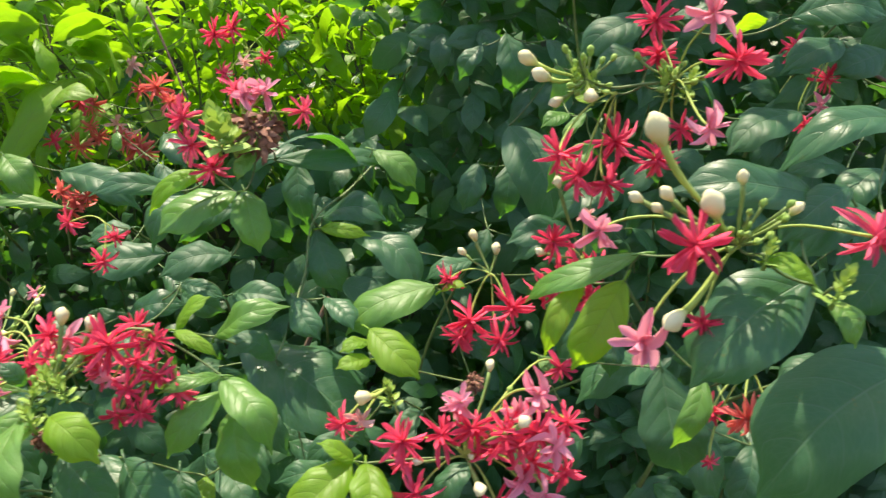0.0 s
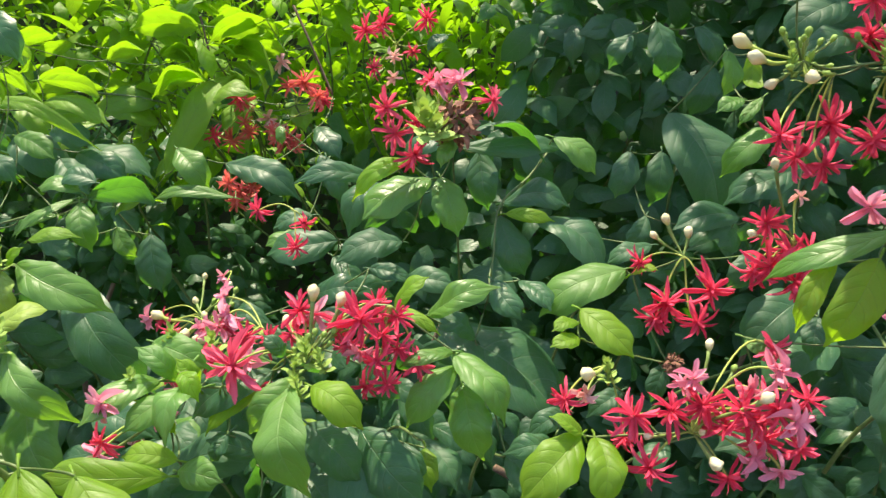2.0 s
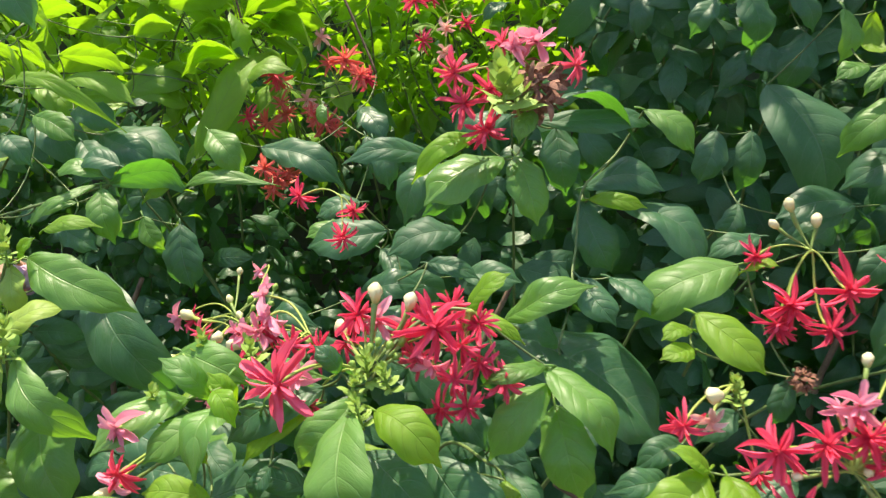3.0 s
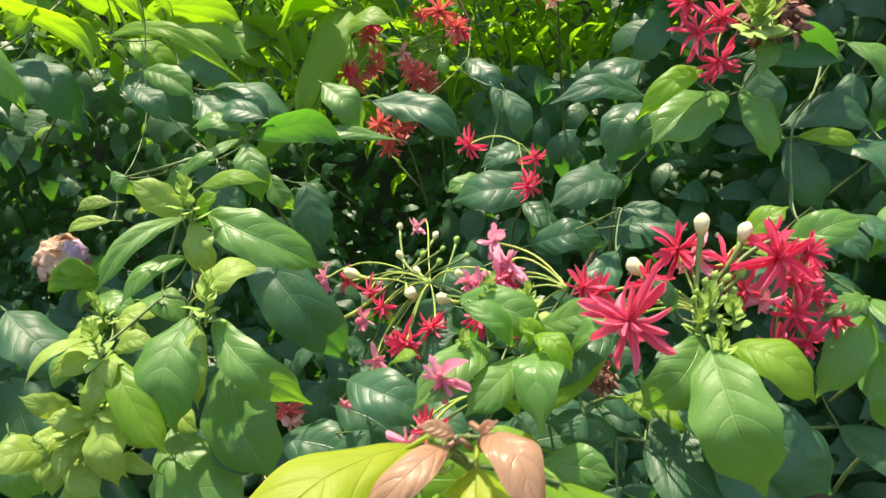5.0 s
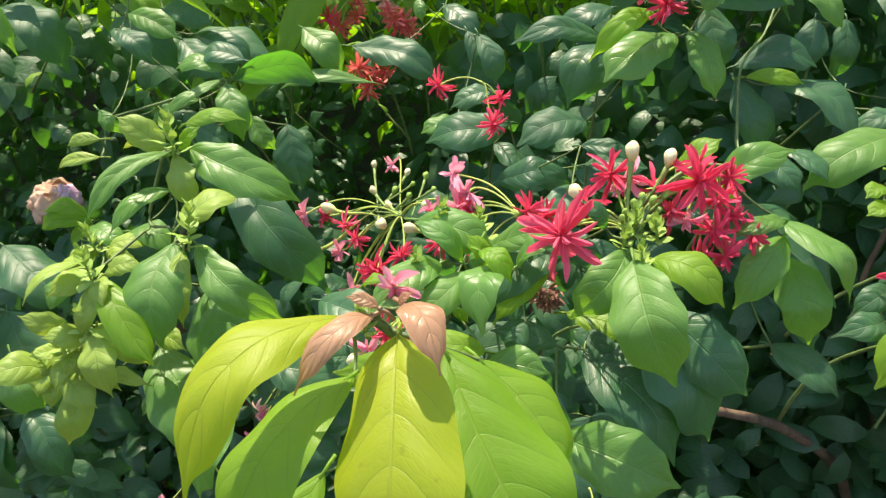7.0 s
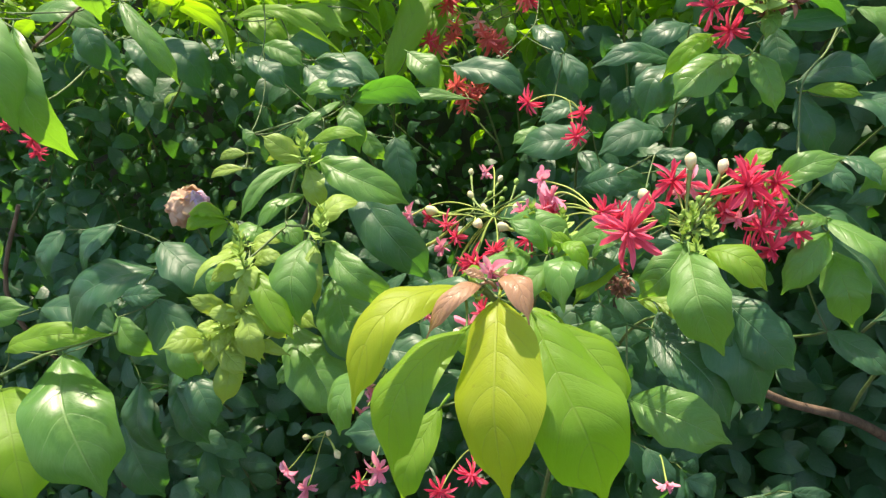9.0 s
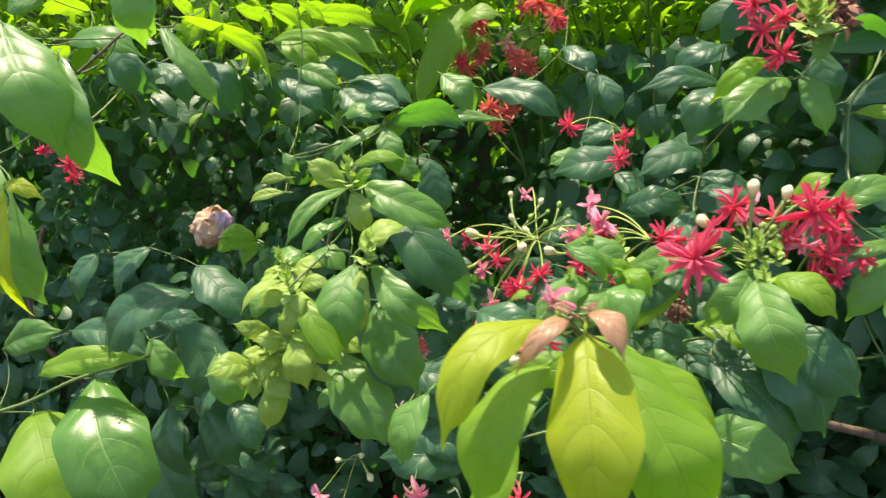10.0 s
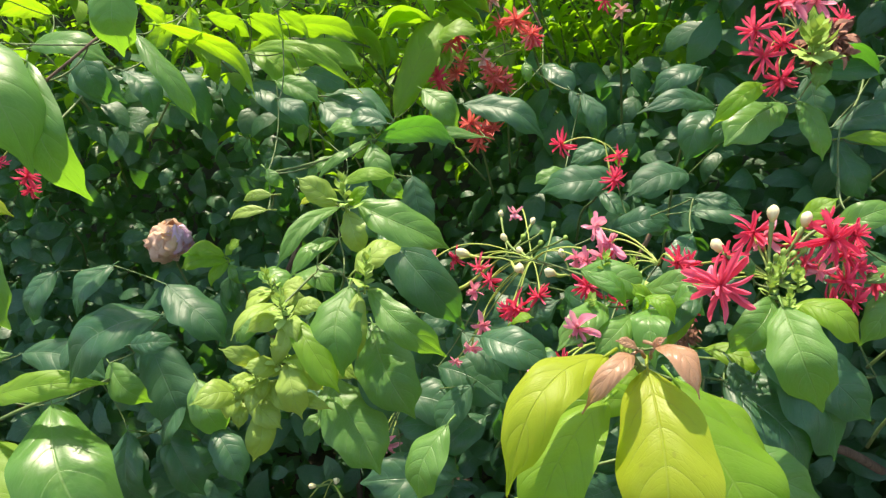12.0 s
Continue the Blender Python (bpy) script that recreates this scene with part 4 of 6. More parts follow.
leaf(s, (0.150, 0.480, 1.490), (0.070, 0.460, 1.482), 0.046, MATURE, 0, .1)
leaf(s, (0.190, 0.480, 1.490), (0.270, 0.440, 1.478), 0.048, MATURE, 0, .1)
leaf(s, (0.152, 0.470, 1.478), (0.120, 0.385, 1.460), 0.048, MATURE, 0, .1)
finish(s)

s = shoot("flowering_shoot", "shaded low shoot with coral fading flowers", "flowering shoot", "flowering shoots", .2, -.2)
o = knot(s, (0.190, 0.520, 1.126))
flower(s, o, (0.171, 0.480, 1.103), 0.040, CORAL)
flower(s, o, (0.153, 0.500, 1.101), 0.027, RED)
flower(s, o, (0.200, 0.500, 1.105), 0.027, RED)
flower(s, o, (0.153, 0.500, 1.058), 0.018, RED)
o = knot(s, (0.343, 0.720, 1.400))
flower(s, o, (0.292, 0.700, 1.400), 0.032, RED)
flower(s, o, (0.325, 0.700, 1.370), 0.032, RED)
flower(s, o, (0.320, 0.700, 1.343), 0.029, PINK)
flower(s, o, (0.315, 0.720, 1.326), 0.026, RED)
twig(s, [(0.324, 0.780, 1.418), (0.356, 0.720, 1.389), (0.404, 0.700, 1.360)], 0.0022, WOOD)
leaf(s, (0.143, 0.580, 1.072), (0.189, 0.540, 1.006), 0.053, MATURE)
leaf(s, (0.233, 0.600, 1.025), (0.208, 0.570, 0.978), 0.046, MATURE)
leaf(s, (0.332, 0.660, 1.283), (0.267, 0.640, 1.289), 0.042, MATURE)
leaf(s, (0.341, 0.620, 1.285), (0.292, 0.600, 1.246), 0.046, MATURE)
finish(s)

s = shoot("flowering_shoot", "spreading spray of pink flowers and cream buds on thin stalks", "flowering shoot", "flowering shoots", .25, -.25)
twig(s, [(-0.433, 0.540, 1.093), (-0.460, 0.600, 1.094), (-0.494, 0.660, 1.093), (-0.529, 0.710, 1.090), (-0.560, 0.740, 1.086)], 0.0013, GREENSTEM)
o = knot(s, (-0.520, 0.700, 1.089))
flower(s, o, (-0.538, 0.795, 1.127), 0.032, PINK)
flower(s, o, (-0.642, 0.800, 1.070), 0.039, PINK)
flower(s, o, (-0.587, 0.720, 1.048), 0.032, PINK)
flower(s, o, (-0.539, 0.650, 1.050), 0.037, RED)
flower(s, o, (-0.515, 0.650, 1.064), 0.031, RED)
flower(s, o, (-0.582, 0.740, 0.999), 0.031, PINK)
flower(s, o, (-0.596, 0.742, 0.969), 0.029, PINK)
flower(s, o, (-0.617, 0.740, 0.951), 0.022, PINK)
flower(s, o, (-0.614, 0.780, 1.072), 0.030, RED)
flower(s, o, (-0.570, 0.720, 1.062), 0.028, RED)
flower(s, o, (-0.548, 0.660, 1.044), 0.031, RED)
flower(s, o, (-0.582, 0.730, 1.075), 0.027, ROSE)
flower(s, o, (-0.458, 0.575, 1.125), 0.031, PINK)
flower(s, o, (-0.480, 0.585, 1.121), 0.027, PINK)
o = knot(s, (-0.546, 0.720, 1.085))
bud(s, o, (-0.602, 0.745, 1.089), 0.0162, CREAM)
bud(s, o, (-0.536, 0.671, 1.089), 0.0156, CREAM)
o = knot(s, (-0.482, 0.640, 1.088))
bud(s, o, (-0.503, 0.633, 1.094), 0.0137, CREAM)
bud(s, o, (-0.490, 0.650, 1.110), 0.0099, CREAM)
o = knot(s, (-0.553, 0.730, 1.087))
bud(s, o, (-0.614, 0.720, 1.048), 0.0147, CREAM)
o = knot(s, (-0.531, 0.710, 1.089))
bud(s, o, (-0.552, 0.740, 1.108), 0.0102, CREAM)
o = knot(s, (-0.508, 0.680, 1.091))
bud(s, o, (-0.534, 0.720, 1.097), 0.0100, CREAM)
o = knot(s, (-0.547, 0.725, 1.084))
bud(s, o, (-0.518, 0.760, 1.123), 0.0087, CREAM)
o = knot(s, (-0.553, 0.730, 1.087))
bud(s, o, (-0.530, 0.740, 1.108), 0.0085, BUDGREEN)
o = knot(s, (-0.531, 0.710, 1.089))
bud(s, o, (-0.511, 0.700, 1.110), 0.0080, BUDGREEN)
o = knot(s, (-0.508, 0.680, 1.091))
bud(s, o, (-0.495, 0.720, 1.126), 0.0082, BUDGREEN)
o = knot(s, (-0.547, 0.725, 1.084))
bud(s, o, (-0.556, 0.780, 1.129), 0.0089, CREAM)
o = knot(s, (-0.553, 0.730, 1.087))
bud(s, o, (-0.509, 0.720, 1.118), 0.0066, BUDGREEN)
o = knot(s, (-0.531, 0.710, 1.089))
bud(s, o, (-0.485, 0.680, 1.120), 0.0073, BUDGREEN)
o = knot(s, (-0.408, 0.560, 1.121))
flower(s, o, (-0.460, 0.600, 1.149), 0.033, PINK)
flower(s, o, (-0.449, 0.580, 1.137), 0.037, PINK)
flower(s, o, (-0.471, 0.580, 1.120), 0.027, PINK)
flower(s, o, (-0.471, 0.570, 1.098), 0.037, RED)
flower(s, o, (-0.405, 0.500, 1.139), 0.027, RED)
flower(s, o, (-0.442, 0.560, 1.086), 0.022, RED)
flower(s, o, (-0.451, 0.580, 1.122), 0.026, RED)
o = knot(s, (-0.468, 0.470, 1.077))
flower(s, o, (-0.493, 0.430, 1.107), 0.032, PINK)
flower(s, o, (-0.502, 0.440, 1.071), 0.032, RED)
flower(s, o, (-0.518, 0.460, 1.053), 0.026, PINK)
bud(s, o, (-0.527, 0.460, 1.045), 0.0124, CREAM)
spike(s, (-0.440, 0.520, 1.126), 0.028)
leaf(s, (-0.355, 0.660, 1.126), (-0.385, 0.620, 1.085), 0.029, MATURE, 0, .1)
leaf(s, (-0.422, 0.780, 1.107), (-0.361, 0.760, 1.126), 0.034, MATURE)
leaf(s, (-0.340, 0.720, 1.153), (-0.290, 0.700, 1.146), 0.018, MATURE)
leaf(s, (-0.521, 0.740, 1.078), (-0.464, 0.720, 1.096), 0.027, MATURE)
leaf(s, (-0.533, 0.660, 1.031), (-0.500, 0.640, 1.063), 0.030, MATURE)
leaf(s, (-0.651, 0.840, 0.901), (-0.559, 0.800, 0.867), 0.066, MATURE, 0, .06)
leaf(s, (-0.613, 0.820, 0.961), (-0.549, 0.780, 0.911), 0.057, MATURE)
leaf(s, (-0.535, 0.620, 1.008), (-0.495, 0.580, 0.993), 0.033, FRESH)
leaf(s, (-0.545, 0.600, 1.051), (-0.525, 0.590, 1.063), 0.012, YOUNG)
leaf(s, (-0.519, 0.600, 1.015), (-0.485, 0.560, 1.007), 0.027, MATURE)
finish(s)

s = shoot("flowering_twig", "small twig with three hanging red star flowers", "flowering twig", "flowering twigs", .2, -.2)
o = knot(s, (-0.434, 0.760, 1.213))
flower(s, o, (-0.482, 0.775, 1.212), 0.034, RED)
flower(s, o, (-0.426, 0.730, 1.176), 0.035, RED)
flower(s, o, (-0.419, 0.750, 1.200), 0.027, RED)
leaf(s, (-0.423, 0.800, 1.203), (-0.471, 0.790, 1.190), 0.030, MATURE, 0, .1)
leaf(s, (-0.405, 0.860, 1.163), (-0.501, 0.840, 1.159), 0.054, MATURE, 0, .1)
leaf(s, (-0.469, 0.900, 1.166), (-0.512, 0.880, 1.153), 0.030, FRESH)
leaf(s, (-0.391, 0.860, 1.108), (-0.336, 0.840, 1.096), 0.045, MATURE)
leaf(s, (-0.423, 0.900, 1.133), (-0.380, 0.880, 1.100), 0.046, MATURE)
leaf(s, (-0.441, 0.960, 1.265), (-0.419, 0.940, 1.203), 0.031, MATURE)
leaf(s, (-0.455, 0.980, 1.269), (-0.433, 0.960, 1.218), 0.028, MATURE)
leaf(s, (-0.519, 1.000, 1.312), (-0.515, 0.990, 1.284), 0.022, FRESH)
leaf(s, (-0.319, 0.840, 1.114), (-0.251, 0.820, 1.116), 0.030, MATURE)
finish(s)

s = shoot("leafy_shoot", "tall shoot with bud spikes and pale to dark green leaves", "leafy shoot", "leafy shoots", .2, -.4)
twig(s, [(-0.735, 0.660, 1.166), (-0.759, 0.660, 1.099), (-0.720, 0.620, 1.099), (-0.750, 0.660, 1.039), (-0.795, 0.700, 0.941)], 0.0018, GREENSTEM)
twig(s, [(-0.765, 0.660, 1.089), (-0.792, 0.620, 1.065), (-0.799, 0.590, 1.065)], 0.0015, GREENSTEM)
spike(s, (-0.715, 0.635, 1.183), 0.040)
spike(s, (-0.691, 0.585, 1.109), 0.040)
spike(s, (-0.769, 0.565, 1.083), 0.038)
whorl(s, (-0.769, 0.577, 1.071), 4, 0.047, PALE)
spike(s, (-0.775, 0.555, 1.035), 0.032)
whorl(s, (-0.775, 0.567, 1.023), 4, 0.047, PALE)
spike(s, (-0.804, 0.565, 1.012), 0.030)
whorl(s, (-0.804, 0.577, 1.000), 4, 0.054, PALE)
spike(s, (-0.824, 0.570, 0.992), 0.028)
whorl(s, (-0.824, 0.582, 0.980), 4, 0.054, PALE)
spike(s, (-0.804, 0.640, 1.087), 0.034)
whorl(s, (-0.804, 0.652, 1.075), 4, 0.054, PALE)
leaf(s, (-0.728, 0.650, 1.169), (-0.766, 0.640, 1.202), 0.028, PALE, 0, .06)
leaf(s, (-0.747, 0.660, 1.177), (-0.770, 0.650, 1.172), 0.012, YELLOW)
leaf(s, (-0.716, 0.650, 1.169), (-0.694, 0.640, 1.190), 0.014, YOUNG)
leaf(s, (-0.706, 0.650, 1.169), (-0.606, 0.643, 1.128), 0.040, FRESH, 0, .12)
leaf(s, (-0.717, 0.640, 1.165), (-0.703, 0.620, 1.120), 0.035, PALE)
leaf(s, (-0.703, 0.600, 1.109), (-0.656, 0.620, 1.138), 0.028, PALE, 0, .08)
leaf(s, (-0.726, 0.650, 1.166), (-0.779, 0.585, 1.121), 0.019, FRESH, 0, .16)
leaf(s, (-0.732, 0.660, 1.130), (-0.773, 0.609, 1.109), 0.018, FRESH, 0, .12)
leaf(s, (-0.710, 0.600, 1.093), (-0.711, 0.540, 1.025), 0.051, FRESH, 0, .12)
leaf(s, (-0.698, 0.590, 1.090), (-0.694, 0.560, 1.030), 0.021, PALE)
leaf(s, (-0.690, 0.600, 1.092), (-0.611, 0.565, 1.034), 0.032, FRESH, 0, .2)
leaf(s, (-0.697, 0.640, 1.038), (-0.648, 0.580, 0.957), 0.071, FRESH, 0, .08)
leaf(s, (-0.747, 0.620, 0.984), (-0.680, 0.563, 0.905), 0.068, FRESH, 0, .1)
leaf(s, (-0.763, 0.570, 1.070), (-0.710, 0.530, 1.009), 0.025, YOUNG, 0, .16)
leaf(s, (-0.764, 0.560, 1.070), (-0.779, 0.540, 1.031), 0.019, PALE)
leaf(s, (-0.780, 0.570, 1.085), (-0.814, 0.530, 1.071), 0.013, PALE, 0, .14)
leaf(s, (-0.800, 0.600, 1.064), (-0.839, 0.590, 1.039), 0.023, FRESH)
leaf(s, (-0.798, 0.570, 1.022), (-0.832, 0.550, 1.042), 0.021, PALE)
leaf(s, (-0.765, 0.550, 1.031), (-0.750, 0.520, 0.986), 0.041, PALE)
leaf(s, (-0.807, 0.570, 1.003), (-0.828, 0.550, 1.009), 0.018, PALE)
leaf(s, (-0.798, 0.570, 1.006), (-0.799, 0.550, 0.990), 0.023, PALE)
leaf(s, (-0.760, 0.560, 0.990), (-0.727, 0.540, 0.987), 0.013, PALE, 0, .2)
leaf(s, (-0.809, 0.580, 0.968), (-0.811, 0.550, 0.921), 0.042, PALE)
leaf(s, (-0.829, 0.590, 0.973), (-0.835, 0.570, 0.947), 0.020, PALE)
leaf(s, (-0.740, 0.600, 1.005), (-0.706, 0.580, 1.000), 0.028, PALE)
leaf(s, (-0.701, 0.750, 1.135), (-0.596, 0.690, 1.022), 0.055, MATURE, 0, .12)
leaf(s, (-0.753, 0.760, 1.182), (-0.707, 0.760, 1.158), 0.037, MATURE)
leaf(s, (-0.681, 0.900, 1.163), (-0.662, 0.880, 1.084), 0.050, MATURE, 0, .08)
leaf(s, (-0.719, 0.880, 1.176), (-0.693, 0.870, 1.137), 0.040, FRESH)
leaf(s, (-0.873, 0.600, 0.930), (-0.835, 0.570, 0.885), 0.041, MATURE)
leaf(s, (-0.897, 0.620, 0.981), (-0.861, 0.590, 0.929), 0.037, FRESH)
leaf(s, (-0.766, 0.660, 0.921), (-0.788, 0.640, 0.902), 0.021, FRESH)
leaf(s, (-0.731, 0.720, 1.141), (-0.699, 0.710, 1.122), 0.022, MATURE)
leaf(s, (-0.627, 0.820, 0.798), (-0.699, 0.790, 0.839), 0.057, MATURE)
leaf(s, (-0.634, 0.800, 0.739), (-0.756, 0.770, 0.763), 0.091, MATURE, 0, .06)
leaf(s, (-0.586, 0.840, 0.825), (-0.651, 0.800, 0.794), 0.062, MATURE)
leaf(s, (-0.792, 0.680, 1.084), (-0.742, 0.660, 1.075), 0.033, FRESH)
leaf(s, (-0.834, 0.680, 1.088), (-0.789, 0.660, 1.079), 0.023, FRESH)
finish(s)

s = shoot("leafy_shoot", "shoot with long arched bright leaves lit from above", "leafy shoot", "leafy shoots", .2, -.4)
twig(s, [(-0.712, 0.800, 1.223), (-0.774, 0.760, 1.204), (-0.855, 0.800, 1.186)], 0.0018, GREENSTEM)
# Arched leaf seen from below; its shade is put in by the mature colour.
leaf(s, (-0.710, 0.800, 1.224), (-0.607, 0.790, 1.226), 0.034, MATURE, 0, .14, (0.0, 0.7, 0.7))
leaf(s, (-0.714, 0.790, 1.220), (-0.695, 0.770, 1.165), 0.036, FRESH)
leaf(s, (-0.717, 0.800, 1.233), (-0.767, 0.790, 1.249), 0.028, FRESH)
leaf(s, (-0.719, 0.790, 1.225), (-0.775, 0.740, 1.196), 0.013, FRESH)
leaf(s, (-0.725, 1.050, 1.236), (-0.643, 1.120, 1.424), 0.057, YOUNG, 0, .06)
leaf(s, (-0.671, 0.980, 1.280), (-0.618, 0.950, 1.231), 0.056, FRESH)
leaf(s, (-0.614, 1.020, 1.255), (-0.494, 0.980, 1.219), 0.043, MATURE, 0, .1)
leaf(s, (-0.579, 0.960, 1.208), (-0.698, 0.940, 1.215), 0.018, FRESH)
leaf(s, (-0.806, 0.950, 1.276), (-0.726, 0.930, 1.246), 0.041, MATURE)
leaf(s, (-0.864, 0.900, 1.301), (-0.800, 0.880, 1.272), 0.031, FRESH)
leaf(s, (-0.783, 1.000, 1.183), (-0.722, 0.980, 1.211), 0.030, YOUNG)
finish(s)

s = shoot("leafy_shoot", "young shoot with large soft yellow-green leaves and bronze tips", "leafy shoot", "leafy shoots", .12, -.35)
twig(s, [(-0.483, 0.262, 1.155), (-0.466, 0.287, 1.124), (-0.456, 0.312, 1.069), (-0.448, 0.342, 0.995)], 0.0022, GREENSTEM)
spike(s, (-0.482, 0.262, 1.152), 0.015)
leaf(s, (-0.491, 0.272, 1.149), (-0.547, 0.215, 1.105), 0.023, YELLOW, 0, .3, (0, -0.75, 1.3))
leaf(s, (-0.491, 0.272, 1.123), (-0.538, 0.222, 1.066), 0.030, YOUNG, 25, .3, (0, -0.75, 1.3))
leaf(s, (-0.471, 0.267, 1.144), (-0.472, 0.190, 1.076), 0.047, YELLOW, 0, .08, (-0.35, -0.6, 1.4))
leaf(s, (-0.454, 0.282, 1.131), (-0.407, 0.227, 1.047), 0.051, YOUNG, 0, .1, (0, -0.75, 1.3))
leaf(s, (-0.439, 0.307, 1.114), (-0.400, 0.277, 1.069), 0.035, YOUNG, 0, .1, (0, -0.75, 1.3))
leaf(s, (-0.514, 0.297, 1.061), (-0.542, 0.267, 1.011), 0.022, YOUNG, 0, .1, (0, -0.75, 1.3))
leaf(s, (-0.479, 0.262, 1.154), (-0.507, 0.235, 1.140), 0.010, BRONZE, 15, .28)
leaf(s, (-0.468, 0.262, 1.158), (-0.452, 0.232, 1.145), 0.013, BRONZE, -20, .3)
leaf(s, (-0.477, 0.262, 1.157), (-0.488, 0.257, 1.164), 0.005, BRONZE)
leaf(s, (-0.469, 0.262, 1.157), (-0.465, 0.257, 1.165), 0.004, BRONZE)
finish(s)

s = shoot("leafy_branch", "low branch with wide quilted fresh leaves", "leafy branch", "leafy branches", .2, -.35)
twig(s, [(-1.375, 0.770, 0.815), (-1.317, 0.780, 0.831), (-1.244, 0.800, 0.860), (-1.161, 0.830, 0.878), (-1.148, 0.870, 0.875)], 0.0030, GREENSTEM)
leaf(s, (-1.209, 0.800, 0.863), (-1.075, 0.660, 0.732), 0.102, FRESH, 0, .12, (0.1, -0.7, 1.2))
# Sunlit leaf: the brighter young colour stands in for the sun on it.
leaf(s, (-1.320, 0.785, 0.809), (-1.198, 0.650, 0.702), 0.098, YOUNG, 0, .12, (0.1, -0.7, 1.2))
leaf(s, (-1.297, 0.790, 0.872), (-1.125, 0.770, 0.921), 0.035, YOUNG, 0, .1)
leaf(s, (-1.156, 0.870, 0.897), (-1.095, 0.848, 0.843), 0.054, FRESH)
leaf(s, (-1.127, 0.940, 0.903), (-1.058, 0.889, 0.764), 0.120, MATURE, 0, .06)
leaf(s, (-1.188, 0.940, 0.747), (-1.165, 0.900, 0.613), 0.097, MATURE)
leaf(s, (-1.110, 0.920, 0.748), (-1.048, 0.880, 0.663), 0.082, MATURE)
leaf(s, (-1.411, 0.850, 0.889), (-1.298, 0.830, 0.927), 0.053, FRESH)
leaf(s, (-1.259, 0.970, 0.650), (-1.190, 0.930, 0.511), 0.115, MATURE)
leaf(s, (-1.317, 0.900, 0.901), (-1.170, 0.880, 0.869), 0.052, MATURE, 0, .1)
leaf(s, (-1.479, 0.900, 0.610), (-1.433, 0.880, 0.531), 0.111, MATURE)
finish(s)

s = shoot("leafy_branch", "overhanging woody branch with drooping broad leaves", "leafy branch", "leafy branches", .35, .15)
twig(s, [(-1.057, 0.680, 1.311), (-1.016, 0.710, 1.350), (-1.006, 0.730, 1.370), (-1.004, 0.750, 1.425)], 0.0018, WOOD)
twig(s, [(-1.016, 0.710, 1.350), (-1.131, 0.750, 1.358), (-1.233, 0.770, 1.370)], 0.0012, GREENSTEM)
spike(s, (-1.079, 0.550, 1.176), 0.025)
leaf(s, (-1.101, 0.630, 1.372), (-1.009, 0.568, 1.249), 0.065, FRESH, 0, .14)
leaf(s, (-1.045, 0.640, 1.332), (-1.000, 0.604, 1.191), 0.057, FRESH, 0, .12)
leaf(s, (-0.945, 0.660, 1.420), (-0.946, 0.640, 1.338), 0.047, FRESH)
leaf(s, (-0.979, 0.750, 1.362), (-0.907, 0.740, 1.261), 0.026, FRESH, -30, .1)
leaf(s, (-0.965, 0.770, 1.373), (-0.833, 0.790, 1.310), 0.023, YOUNG, 0, .1)
leaf(s, (-1.147, 0.800, 1.356), (-1.041, 0.780, 1.348), 0.035, FRESH)
leaf(s, (-1.139, 0.900, 1.356), (-1.104, 0.880, 1.288), 0.063, MATURE)
leaf(s, (-1.110, 0.950, 1.325), (-1.055, 0.930, 1.268), 0.063, MATURE)
leaf(s, (-1.182, 0.930, 1.325), (-1.097, 0.900, 1.293), 0.054, MATURE)
leaf(s, (-1.145, 0.620, 1.223), (-1.070, 0.563, 1.062), 0.082, FRESH, 0, .08)
leaf(s, (-1.072, 0.550, 1.196), (-1.080, 0.530, 1.054), 0.030, YELLOW, 0, .1)
leaf(s, (-1.069, 0.550, 1.202), (-1.022, 0.530, 1.197), 0.015, YELLOW)
leaf(s, (-1.103, 0.660, 1.367), (-1.138, 0.640, 1.351), 0.029, FRESH)
leaf(s, (-0.932, 0.800, 1.395), (-0.920, 0.780, 1.346), 0.025, YOUNG)
leaf(s, (-1.161, 0.880, 1.402), (-1.223, 0.860, 1.412), 0.036, YOUNG)
leaf(s, (-1.212, 0.850, 1.426), (-1.268, 0.830, 1.413), 0.054, FRESH)
leaf(s, (-1.044, 0.900, 1.410), (-0.997, 0.880, 1.376), 0.034, YOUNG)
finish(s)

s = shoot("flowering_twig", "shaded red flower spray under a leaf", "flowering twig", "flowering twigs", .3, .1)
o = knot(s, (-1.203, 0.820, 1.235))
flower(s, o, (-1.220, 0.800, 1.213), 0.026, RED)
flower(s, o, (-1.183, 0.800, 1.193), 0.038, RED)
flower(s, o, (-1.196, 0.820, 1.172), 0.029, RED)
finish(s)

s = shoot("flowering_twig", "distant spray of coral fading flowers", "flowering twig", "flowering twigs", .3, -.3)
twig(s, [(-0.558, 1.240, 1.520), (-0.524, 1.220, 1.451), (-0.484, 1.200, 1.363)], 0.0025, WOOD)
o = knot(s, (-0.551, 1.200, 1.347))
flower(s, o, (-0.532, 1.190, 1.384), 0.063, CORAL)
flower(s, o, (-0.505, 1.180, 1.360), 0.047, CORAL)
flower(s, o, (-0.559, 1.190, 1.377), 0.042, CORAL)
o = knot(s, (-0.612, 1.150, 1.338))
flower(s, o, (-0.626, 1.120, 1.359), 0.043, RED)
flower(s, o, (-0.621, 1.140, 1.318), 0.033, CORAL)
flower(s, o, (-0.577, 1.150, 1.304), 0.037, CORAL)
flower(s, o, (-0.570, 1.150, 1.293), 0.041, CORAL)
flower(s, o, (-0.659, 1.100, 1.297), 0.040, RED)
flower(s, o, (-0.587, 1.160, 1.323), 0.038, BLUSH)
o = knot(s, (-0.560, 1.215, 1.395))
flower(s, o, (-0.572, 1.200, 1.418), 0.042, BLUSH)
o = knot(s, (-0.586, 1.020, 1.238))
flower(s, o, (-0.603, 1.000, 1.227), 0.045, CORAL)
